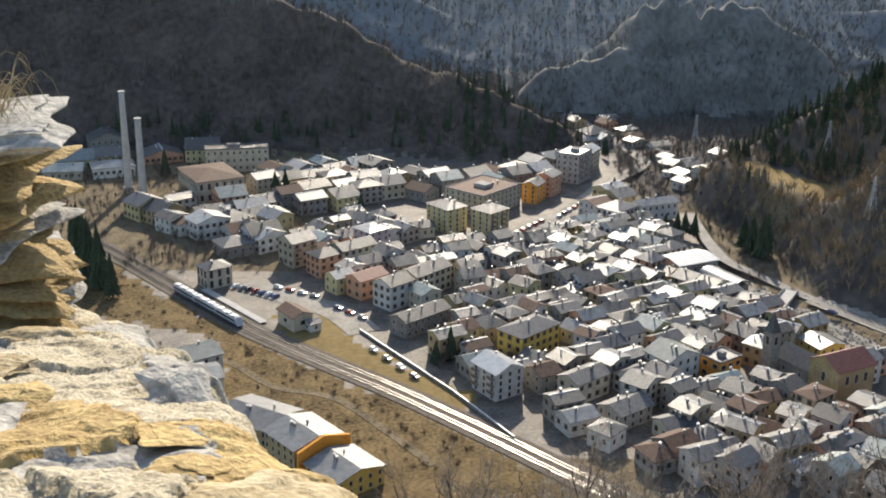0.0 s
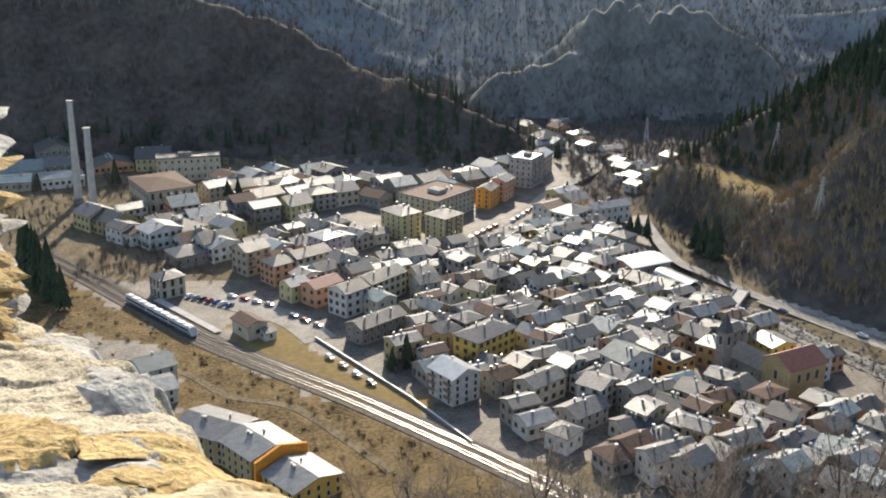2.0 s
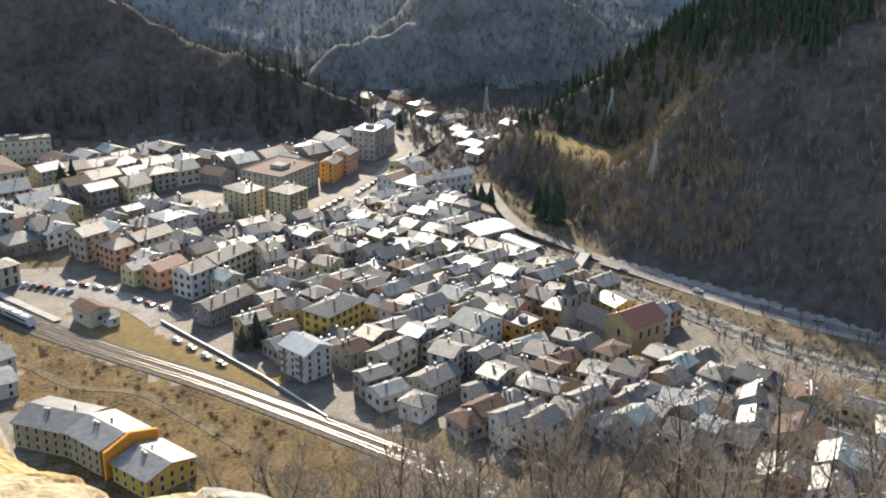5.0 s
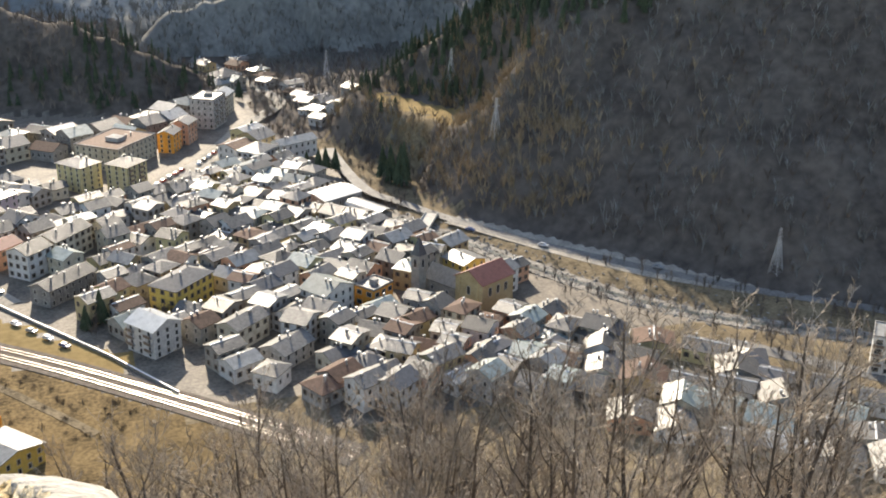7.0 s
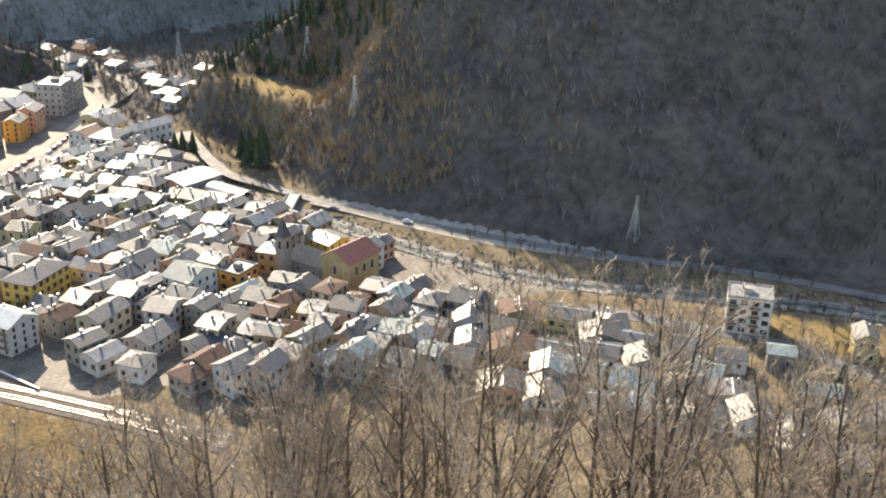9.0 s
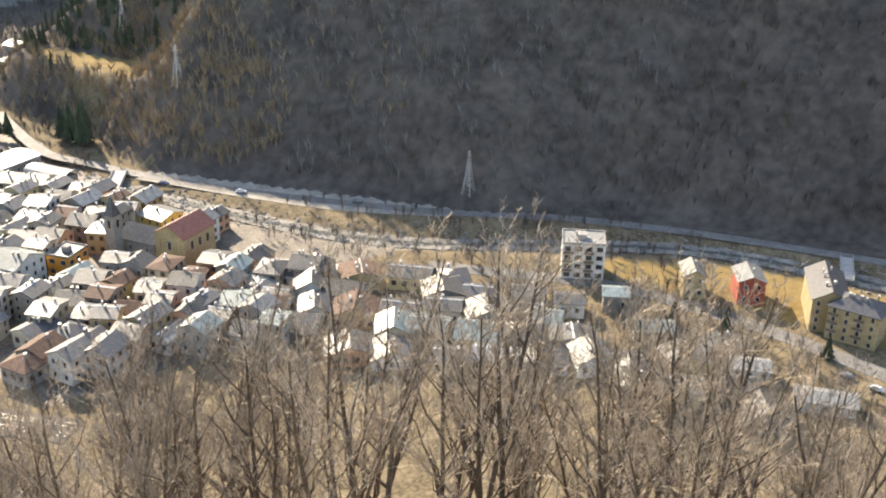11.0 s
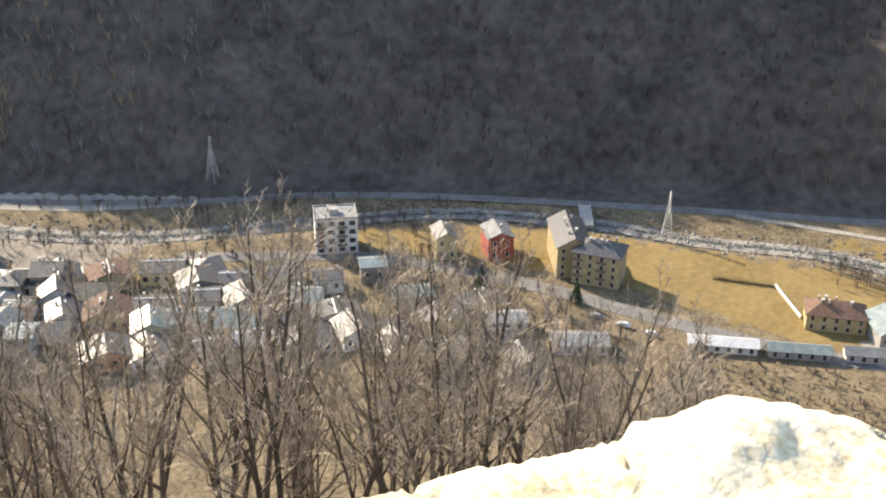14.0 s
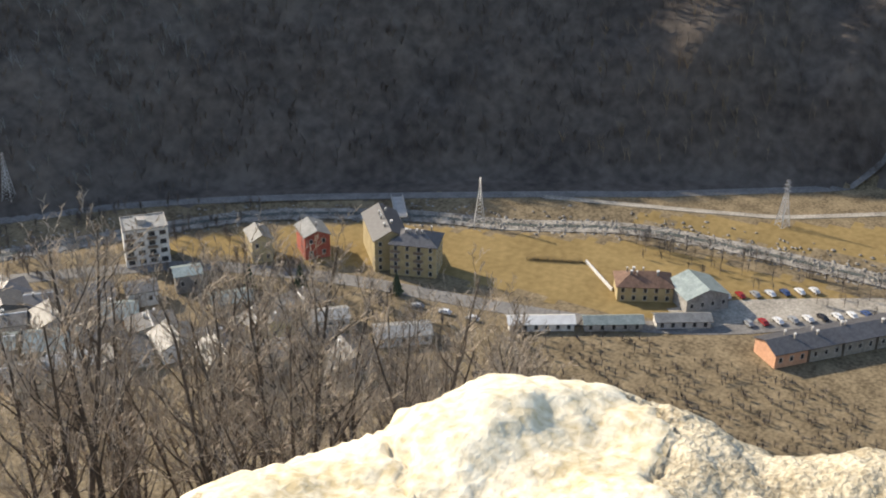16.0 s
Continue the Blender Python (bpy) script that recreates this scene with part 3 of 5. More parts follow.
house(102.5, 524, 24, 21, 9, 7.5, "white", "pale", floors=2, chimneys=4, label="long white terrace with many windows", name="terrace", category="terrace")
house(104, 449, 26, 20, 14, 5.5, "grey", "white", floors=1, rise=1.2, chimneys=0, label="wide pale-roofed market hall", name="market_hall", category="hall")
house(114.5, 428.5, 30, 8.5, 19, 4.0, "grey", "pale", "barrel", rise=2.2, floors=1, turn=True, chimneys=0, label="long shed with a bright barrel roof", name="barrel_shed", category="shed")
house(-31.5, 466, 45, 11, 11, 11.5, "mauve", "pale", "hip", rise=1.4, floors=4, label="mauve plastered house with bright pale roof")
house(-62, 452, 42, 12, 11, 11, "cream", "slab", floors=3, win="shutter", balconies=1, label="pale cream three-storey house with balconies")
house(-49, 440, 40, 12, 10, 9, "salmon", "slab", "hip", floors=3, win="shutter", label="apricot plastered house with grey hipped roof")
house(-38, 449, 40, 17, 10, 9.5, "cream", "slab", floors=3, win="shutter", chimneys=2, label="long cream house with shuttered windows")
house(-41, 420, 42, 9, 8, 7, "pale_yellow", "pale", floors=2, label="small pale yellow house with pale roof")
house(-30, 417, 44, 14, 9, 8, "salmon", "red", floors=2, win="shutter", label="pink house with a dark red tiled roof")
house(-19, 406, 46, 12, 10, 10, "white", "slab", floors=3, win="shutter", chimneys=2, label="white three-storey house with shutters and tall chimneys")
house(-7, 421, 48, 20, 10, 9.5, "cream", "slab", floors=3, win="shutter", chimneys=3, label="long cream house with rows of shuttered windows")
house(-8, 383, 44, 22, 9, 6.5, "grey", "slab", floors=2, chimneys=4, label="long grey house with a low stone-slab roof")
house(94, 346, 36, 10.5, 8.6, 7.2, "orange", "dark", "flat", floors=2, win="wide", chimneys=0, label="vivid orange house with a flat dark roof")
house(133, 362, 24, 11, 11, 6.2, "yellow", "pale", floors=2, rise=1.4, turn=True, label="yellow house with a wide pale roof")
house(77, 344, 34, 14, 11.5, 9.4, "white", "green", floors=3, turn=True, balconies=4, chimneys=2, label="large white house with wooden balconies and greenish roof")
house(57, 313, 38, 14, 10, 5.5, "grey", "slab", floors=2, chimneys=3, label="old grey house with uneven stone roof")
house(46, 330, 40, 15, 9, 7.5, "cream", "slab", floors=2, win="shutter", chimneys=3, label="cream house with several chimneys")
house(-82, 347, 35, 12, 12, 6, "white", "green", floors=2, rise=2.0, chimneys=1, ribs=True, label="white house with a ribbed grey-green roof below the cliff")
house(-77, 333, 25, 9, 12, 5, "white", "pale", floors=2, chimneys=0, rise=1.6, ribs=True, label="small white house with a bright roof below the cliff")
house(-114, 601, 12, 34, 11, 12.5, "cream", "slab", "flat", floors=3, cols=10, chimneys=0, label="pale mill building with a crenellated roofline", name="mill", category="factory")
house(-119, 553, 30, 24, 32, 11.3, "cream", "brown", "hip", rise=2.2, floors=2, cols=8, win="tall", chimneys=0, label="old two-storey factory with rows of tall arched windows", name="factory", category="factory")
house(140.5, 344, 27, 9, 9, 9, "white", "pale", floors=3, chimneys=1, label="narrow white house behind the church")

# the row below the cliff: three stepped sections and an orange firewall
for x, y, rot, ln, hh, wm, rm, lab in ((-54.0, 300.0, 150, 19, 7.6, "ochre", "pale", "ochre apartment row with a grey metal roof"), (-39.6, 288.4, 131, 15.6, 8.0, "ochre", "pale", "ochre apartment row with a ribbed grey metal roof"),
                                       (-26.4, 274.2, 131, 14.6, 5.6, "yellow", "pale", "yellow end house of the row with many windows")):
    house(x, y, rot, ln, 16.5, hh, wm, rm, floors=3 if hh > 6 else 2, rise=2.0, chimneys=3, label=lab, name="row_house", group="stepped row below the cliff", all_sides=True, ribs=True)
fw = Shape()
fw.poly([(-0.5, -8.9, 0), (-0.5, 8.9, 0), (-0.5, 8.9, 8.3), (-0.5, 0, 10.9), (-0.5, -8.9, 8.3), (0.5, -8.9, 0), (0.5, 8.9, 0), (0.5, 8.9, 8.3), (0.5, 0, 10.9), (0.5, -8.9, 8.3)],
        [(0, 1, 2, 3, 4), (9, 8, 7, 6, 5), (1, 6, 7, 2), (2, 7, 8, 3), (3, 8, 9, 4), (4, 9, 5, 0)])
wall_ob = tagged(new("firewall", fw.mesh("firewall", WALLS["orange"])), "bright orange firewall rising between two roofs", "firewall")
wall_ob.matrix_basis = pose(-32.8, 281.2, 0, 0, 0, 131)


def factory_chimney(x, y, height, r0, r1, label):
    root = tagged(new("factory_chimney", None), label, "factory chimney", "two factory chimneys")
    root.matrix_basis = pose(x, y, 0)
    s = Shape()
    n = 9
    s.tube([(0, 0, height * k / n) for k in range(n + 1)], [r0 + (r1 - r0) * k / n for k in range(n + 1)], 14)
    part("shaft", s.mesh("shaft", concrete, smooth=True), root)
    s = Shape()
    s.tube([(0, 0, height - 0.4), (0, 0, height + 0.5)], [r1 * 1.25, r1 * 1.3], 14)
    part("rim", s.mesh("rim", concrete), root)
    s = Shape()
    s.tube([(0, 0, 0), (0, 0, 3)], [r0 * 1.4, r0 * 1.3], 8)
    part("plinth", s.mesh("plinth", WALLS["stone"]), root)
    TAKEN.append((x, y, 5))


factory_chimney(-161, 553, 52, 2.1, 1.35, "tall grey concrete factory chimney")
factory_chimney(-152, 546, 40, 2.0, 1.5, "shorter brownish grey factory chimney")


def church():
    root = tagged(new("church", None), "ochre stone church with a dark red gabled roof", "church")
    root.matrix_basis = pose(130.5, 334, 0, 0, 0, 27)
    TAKEN.append((130.5, 334, 13))
    w, d, h, rise = 16, 12.5, 11.5, 3.6
    s = Shape()
    s.box(-w / 2, -d / 2, -1, w / 2, d / 2, h)
    s.poly([(-w / 2, -d / 2, h), (-w / 2, d / 2, h), (-w / 2, 0, h + rise), (w / 2, -d / 2, h), (w / 2, d / 2, h), (w / 2, 0, h + rise)], [(1, 0, 2), (3, 4, 5), (0, 3, 5, 2), (4, 1, 2, 5)])
    part("nave", s.mesh("nave", WALLS["ochre"]), root)
    part("roof", roof_shape(w, d, rise, "gable").mesh("roof", ROOFS["red"], WALLS["grey"]), root, pose(0, 0, h))
    for yy in (-4.2, 0, 4.2):
        s = Shape()
        s.box(-w / 2 - 0.25, yy - 0.35, 0, -w / 2, yy + 0.35, h)
        if yy:
            part("pilaster", s.mesh("pilaster", WALLS["ochre"]), root)
    part("window", WINDOWS["tall"], root, pose(-w / 2 - 0.02, 0, 6.2, 0, 0, 90))
    s = Shape()
    s.box(-w / 2 - 0.12, -1.1, 0, -w / 2, 1.1, 3.4)
    part("door", s.mesh("door", wood_dark), root)
    for xx in (-4, 0, 4):
        part("window", WINDOWS["tall"], root, pose(xx, -d / 2 - 0.02, 6.4, 0, 0, 180))
    tower = tagged(new("bell_tower", None), "slim stone bell tower with a pointed spire", "bell tower")
    tower.matrix_basis = pose(111, 348, 0, 0, 0, 30)
    TAKEN.append((111, 348, 4))
    s = Shape()
    s.box(-1.9, -1.9, -1, 1.9, 1.9, 15.5)
    for z in (5, 10, 15.3):
        s.box(-2.05, -2.05, z, 2.05, 2.05, z + 0.3)
    part("shaft", s.mesh("shaft", WALLS["stone"]), tower)
    s = Shape()
    s.poly([(-2, -2, 15.6), (2, -2, 15.6), (2, 2, 15.6), (-2, 2, 15.6), (0, 0, 22.5)], [(0, 1, 4), (1, 2, 4), (2, 3, 4), (3, 0, 4), (3, 2, 1, 0)])
    part("spire", s.mesh("spire", ROOFS["dark"]), tower)
    for k in range(4):
        part("belfry_opening", WINDOWS["tall"], tower, pose(1.92 * math.cos(k * math.pi / 2), 1.92 * math.sin(k * math.pi / 2), 11.2, 0, 0, k * 90 - 90))


church()
house(121, 345, 30, 9, 14, 6.5, "stone", "slab", floors=1, turn=True, cols=2, chimneys=0, label="side chapel with a steep stone roof", name="chapel", category="chapel", rise=4)

# the newer houses by the field
house(236.5, 251.5, -40, 14, 11, 12.6, "white", "pale", "flat", floors=4, win="wide", balconies=1, label="white flat-roofed apartment block", name="apartment_block", category="apartment block")
house(257, 221, -38, 7, 10, 8, "ochre", "pale", floors=2, turn=True, rise=1.8, label="ochre house with a bright gable roof")
house(269, 208, -38, 8.5, 11, 8.2, "red", "pale", floors=2, turn=True, rise=1.8, label="red-fronted house with a bright white roof")
house(279, 186, 44, 22, 11, 11, "ochre", "dark", floors=4, balconies=1, chimneys=5, rise=3, label="ochre apartment block with a dark dormered roof", name="apartment_block", category="apartment block")
house(276, 172, -70, 15, 11, 11, "ochre", "dark", "hip", floors=4, balconies=1, chimneys=5, rise=3, label="ochre apartment block with a dark hipped roof and balconies", name="apartment_block", category="apartment block")
house(302, 87, -43, 14, 13, 5.0, "grey", "green", floors=1, rise=2.6, turn=True, chimneys=0, label="open hall with a pale green metal roof", name="hall", category="hall")
house(298, 103, -62, 17, 10, 5.2, "ochre", "brown", "hip", floors=2, chimneys=7, rise=2.8, balconies=4, label="ochre villa with a brown hipped roof and many chimneys", name="villa", category="villa")
for k in range(4):
    house(283 + k * 8.6, 56 - k * 7.4, -40, 10.6, 10, 4.6, "salmon" if k == 0 else "stone", "dark", floors=1, rise=1.8, chimneys=2, label="low terrace house with a dark roof" if k else "low terrace end house with a salmon orange gable", name="terrace_house", group="low terrace by the parking lot", category="terrace house")
for x, y, r, w, d, h, wl, rf, lab in ((236, 152, -50, 16, 8, 3.2, "white", "pale", "long low white garage row"), (232, 175, -45, 11, 7, 3.5, "white", "pale", "low white shed with a flat roof"),
                                      (224, 205, -40, 12, 8, 4.5, "grey", "green", "grey house with a pale blue-grey roof"), (263, 121, -57, 19, 5, 2.6, "white", "white", "long low white shed along the street"),
                                      (214, 232, -38, 9, 8, 5, "white", "slab", "small white house in the gardens"), (228, 226, -40, 8, 7, 6, "grey", "green", "narrow grey house with metal roof"),
                                      (274, 103, -57, 17, 5, 2.6, "grey", "green", "long low greenhouse-like shed along the street"), (286, 86, -57, 16, 5, 2.6, "white", "pale", "long low pale shed beside the parking lot")):
    house(x, y, r, w, d, h, wl, rf, floors=1, rise=1.2, chimneys=0, label=lab)


# the old town and its newer parts: houses set closely on a turned grid
MAIN_STREET = [(-12, 470), (28, 489), (42, 508), (59, 526), (84, 576), (108, 612), (115, 632), (103, 685), (90, 732)]


def fill_town():
    old = [(-70, 462), (-45, 515), (30, 478), (78, 512), (108, 498), (120, 440), (136, 395), (150, 358), (146, 318), (160, 290), (128, 262), (100, 272), (72, 276), (48, 296), (30, 318), (10, 345), (-14, 385), (-50, 432)]
    north = [(-95, 595), (-30, 600), (0, 568), (36, 590), (78, 640), (92, 690), (104, 640), (124, 545), (108, 505), (79, 505), (36, 540), (-20, 545), (-80, 515), (-75, 470), (-130, 490), (-150, 520)]
    east = [(140, 318), (172, 286), (200, 266), (222, 236), (232, 214), (244, 180), (246, 150), (232, 130), (214, 150), (196, 185), (170, 215), (146, 238), (128, 258)]
    far_end = [(88, 640), (80, 735), (100, 742), (122, 690), (134, 640), (144, 600), (158, 566), (142, 556), (122, 580), (98, 610)]
    west = [(-128, 486), (-100, 452), (-72, 462), (-78, 515), (-110, 520)]
    mills = [(-240, 600), (-180, 560), (-170, 600), (-100, 604), (-60, 612), (-120, 628), (-230, 640)]
    rng = random.Random(5)
    names = ["grey plastered house with a stone-slab roof", "old stone house with an uneven slab roof", "white house with a weathered roof", "cream house with a grey roof", "narrow house with a pale roof"]
    for poly, step_u, step_v, rot0, low, high in ((old, 10.8, 9.8, 38, 4.6, 9.0), (north, 15.5, 14.5, 40, 5, 9), (east, 14, 12.5, -38, 3.2, 5.5), (far_end, 12, 11, 30, 3, 5.2), (west, 16, 14, 38, 5, 9), (mills, 24, 20, 20, 4, 8)):
        ca, sa = math.cos(radians(rot0)), math.sin(radians(rot0))
        spots = []
        for i in range(-60, 61):
            for j in range(-60, 61):
                u, v = i * step_u + (j % 2) * 3.5 + rng.uniform(-2.2, 2.2), j * step_v + rng.uniform(-1.9, 1.9)
                spots.append((60 + u * ca - v * sa, 420 + u * sa + v * ca))
        sx, sy = np.array([q[0] for q in spots]), np.array([q[1] for q in spots])
        good = inside(sx, sy, poly) & (to_line(sx, sy, MAIN_STREET, 9)[0] > (6 if poly is far_end else 9)) & (to_line(sx, sy, RIVER, 9)[0] > 17) & (to_line(sx, sy, TRACK, 9)[0] > 14)
        for (x, y), fine in zip(spots, good):
            if fine:
                pick = [rng.random() for k in range(7)]
                w, d = step_u * (0.72 + 0.32 * pick[0]), step_v * (0.72 + 0.26 * pick[1])
                if any(math.hypot(x - a, y - b) < r + min(w, d) * 0.40 for a, b, r in TAKEN):
                    continue
                if pick[6] < 0.05 or ground_at(x, y) > 14:
                    continue
                wl = ("grey", "grey", "white", "white", "stone", "stone", "cream", "cream", "white", "pale_yellow", "ochre", "salmon")[int(pick[2] * 12)]
                rf = ("slab", "slab", "slab", "slab", "slab", "dark", "pale", "green", "brown", "slab")[int(pick[3] * 10)]
                h = low + (high - low) * pick[4]
                n0 = len(TAKEN)
                house(x, y, rot0 + (pick[5] - 0.5) * 26, w, d, h, wl, rf, "hip" if pick[6] > 0.86 else "gable", floors=max(1, int(h / 2.9)), win="shutter" if pick[0] > 0.5 else "plain",
                      turn=pick[5] > 0.5, rise=min(w, d) * (0.14 + 0.12 * pick[1]), z=max(ground_at(x, y), 0), chimneys=1 + int(pick[2] * 2.4), ridge=pick[1] < 0.45, label=(names[0], names[1], names[2], names[3], names[4])[{"grey": 0, "stone": 1, "white": 2, "cream": 3}.get(wl, 4)], group="closely built houses of the town")
                del TAKEN[n0:]


fill_town()
# ---- train, cars, pylons, walls ----
def train():
    root = tagged(new("train", None), "white and blue regional train standing at the station", "train")
    a, b = Vector((-104, 417.5, 0)), Vector((-72, 381.8, 0))
    d = (b - a).normalized()
    n = Vector((-d.y, d.x, 0))
    a, b = a - n * 2.2, b - n * 2.2
    root.matrix_basis = Matrix.Translation((a.x, a.y, 0.5)) @ Matrix.Rotation(math.atan2(d.y, d.x), 4, "Z")
    white, blue, black = material("train_white", (0.36, 0.37, 0.38), (0.5, 0.51, 0.52), 3, 0.4), material("train_blue", (0.03, 0.05, 0.12), (0.06, 0.09, 0.19), 3, 0.35), glass_dark
    length = (b - a).length / 3
    for k in range(3):
        s = Shape()
        x0, x1 = k * length + 0.25, (k + 1) * length - 0.25
        nose = 1.6 if k == 2 else 0
        prof = [(-1.35, 0.5), (-1.42, 1.2), (-1.42, 2.6), (-1.1, 3.4), (1.1, 3.4), (1.42, 2.6), (1.42, 1.2), (1.35, 0.5)]
        v = [(x0, y, z) for y, z in prof] + [(x1 - (nose * (z - 0.5) / 2.9 if nose else 0), y, z) for y, z in prof]
        m = len(prof)
        s.poly(v, [(i, (i + 1) % m, (i + 1) % m + m, i + m) for i in range(m)] + [tuple(range(m))[::-1], tuple(range(m, 2 * m))])
        car = part("carriage", s.mesh("carriage", white), root)
        s = Shape()
        for sg in (-1, 1):
            s.box(x0 + 0.5, sg * 1.435 - 0.015, 1.75, x1 - 0.5 - nose, sg * 1.435 + 0.015, 2.6)
        part("window_band", s.mesh("window_band", black), car)
        s = Shape()
        for sg in (-1, 1):
            s.box(x0 + 0.2, sg * 1.43 - 0.012, 0.7, x1 - 0.2 - nose * 0.4, sg * 1.43 + 0.012, 1.25)
        part("stripe", s.mesh("stripe", blue), car)
        for xx in (x0 + 2.5, (x0 + x1) / 2, x1 - 3.5):
            part("roof_unit", Shape().box(xx - 0.9, -0.8, 3.4, xx + 0.9, 0.8, 3.72).mesh("roof_unit", galvanised), car)
        for xx in (x0 + 1.6, x1 - 1.6):
            part("bogie", Shape().box(xx - 1.1, -1.1, 0.0, xx + 1.1, 1.1, 0.5).mesh("bogie", black), car)


train()


def car_parts(body_mat):
    root = new("car", None)
    s = Shape()
    prof = [(-2.05, 0.35), (-2.1, 0.75), (-1.6, 0.9), (-1.15, 1.4), (0.55, 1.42), (1.15, 0.95), (2.0, 0.82), (2.1, 0.4)]
    m = len(prof)
    v = [(x, -0.82 if z < 1 else -0.66, z) for x, z in prof] + [(x, 0.82 if z < 1 else 0.66, z) for x, z in prof]
    s.poly(v, [(i, i + m, (i + 1) % m + m, (i + 1) % m) for i in range(m)] + [tuple(range(m)), tuple(range(m, 2 * m))[::-1]])
    part("body", s.mesh("body", body_mat), root)
    s = Shape()
    for sg in (-1, 1):
        s.poly([(-1.3, sg * 0.80, 0.95), (0.9, sg * 0.80, 0.95), (0.5, sg * 0.69, 1.36), (-1.05, sg * 0.69, 1.36)], [(0, 1, 2, 3) if sg < 0 else (3, 2, 1, 0)])
    part("side_window", s.mesh("side_window", glass_dark), root)
    tyre = Shape().tube([(0, -0.1, 0), (0, 0.1, 0)], [0.32, 0.32], 10).mesh("wheel", material("tyre", (0.01, 0.01, 0.01), (0.03, 0.03, 0.03), 1, 0.8))
    for x in (-1.3, 1.3):
        for y in (-0.78, 0.78):
            part("wheel", tyre, root, pose(x, y, 0.32))
    return root


def cars():
    paints = [((0.55, 0.56, 0.57), "white"), ((0.25, 0.26, 0.27), "silver grey"), ((0.02, 0.02, 0.025), "black"), ((0.25, 0.02, 0.02), "dark red"), ((0.04, 0.07, 0.16), "blue")]
    base = []
    for c, nm in paints:
        root = car_parts(material("car_paint_" + nm.replace(" ", "_"), c, tuple(v * 1.15 for v in c), 2, 0.25))
        tagged(root, "parked " + nm + " car with dark windows", "car", "parked cars")
        base.append(root)
    rng = random.Random(8)
    spots = [(-83 + k * 2.9, 421.5 - k * 1.7, 55) for k in range(7)] + [(-66 + k * 5.2, 421 - k * 3.0, -30) for k in range(4)] + [(-40 + k * 5, 400 - k * 4.5, -40) for k in range(3)]
    spots += [(296 + k * 3.0, 69 - k * 3.6, 50) for k in range(9)] + [(306 + k * 3.0, 84 - k * 3.8, 50) for k in range(8)] + [(254 + k * 1.0, 158 - k * 9, 100) for k in range(3)]
    spots += [(34 + k * 3.2, 494 + k * 4.4, 55) for k in range(5)] + [(56 + k * 3.0, 520 + k * 5.0, 60) for k in range(5)] + [(172, 378, -40), (150, 402, -50), (205, 345, -45), (186, 386, -40)]
    spots += [(-24 + k * 5, 362 - k * 7, -50) for k in range(4)]
    for k, (x, y, r) in enumerate(spots):
        src = base[(0, 1, 2, 0, 1, 0, 3, 4)[rng.randrange(8)]]
        m = pose(x, y, 0.24, 0, 0, r + rng.uniform(-4, 4))
        if k < len(base):
            base[k].matrix_basis = m
        else:
            copy_thing(src, m)


cars()


def pylon():
    root = tagged(new("pylon", None), "slim galvanised steel lattice power pylon", "pylon", "power pylons")
    hgt = 17.5
    for sx in (-1, 1):
        for sy in (-1, 1):
            part("leg", Shape().tube([(sx * 1.9, sy * 1.9, -0.5), (sx * 0.45, sy * 0.45, hgt * 0.72), (sx * 0.25, sy * 0.25, hgt)], [0.13, 0.1, 0.08], 4).mesh("leg", galvanised), root)
    s = Shape()
    n = 9
    for k in range(n):
        z0, z1 = hgt * 0.72 * k / n, hgt * 0.72 * (k + 1) / n
        r0, r1 = 1.9 - 1.45 * k / n, 1.9 - 1.45 * (k + 1) / n
        for (ax, ay), (bx, by) in (((-1, -1), (1, -1)), ((1, -1), (1, 1)), ((1, 1), (-1, 1)), ((-1, 1), (-1, -1))):
            s.tube([(ax * r0, ay * r0, z0), (bx * r1, by * r1, z1)], [0.06, 0.06], 3)
            s.tube([(bx * r0, by * r0, z0), (ax * r1, ay * r1, z1)], [0.06, 0.06], 3)
    part("bracing", s.mesh("bracing", galvanised), root)
    for z, w in ((hgt * 0.78, 2.0), (hgt * 0.87, 1.6), (hgt * 0.95, 1.3)):
        part("crossarm", Shape().tube([(-w, 0, z), (0, 0, z + 0.3), (w, 0, z)], [0.08, 0.14, 0.08], 4).mesh("crossarm", galvanised), root)
    return root


def pylons():
    first = pylon()
    spots = [(318, 172, 30), (372, 80, 60), (240, 321, 20), (175, 441, 15), (183, 524, 15), (154, 676, 10)]
    for k, (x, y, r) in enumerate(spots):
        m = pose(x, y, max(ground_at(x, y), 0), 0, 0, r)
        if k == 0:
            first.matrix_basis = m
        else:
            copy_thing(first, m)


pylons()


def low_wall(pts, h, label, mat):
    s = Shape()
    for a, b in zip(pts[:-1], pts[1:]):
        a, b = Vector((*a, 0)), Vector((*b, 0))
        d = b - a
        m = Matrix.Translation(a) @ Matrix.Rotation(math.atan2(d.y, d.x), 4, "Z")
        s.box(-0.1, -0.2, -0.5, d.length + 0.1, 0.2, h, 0, m)
        s.box(-0.15, -0.27, h, d.length + 0.15, 0.27, h + 0.12, 1, m)
    tagged(new("boundary_wall", s.mesh("boundary_wall", mat, pale_capping)), label, "wall")


low_wall([(-30, 379), (-12, 353), (4, 330), (22, 300)], 1.0, "long stone wall between the railway and the town", WALLS["stone"])
low_wall([(143, 322), (168, 297), (160, 283), (138, 305)], 2.6, "pale wall enclosing a garden behind the church", WALLS["grey"])
low_wall([(309, 127), (295, 112)], 0.9, "low pale wall running across the field", WALLS["white"])

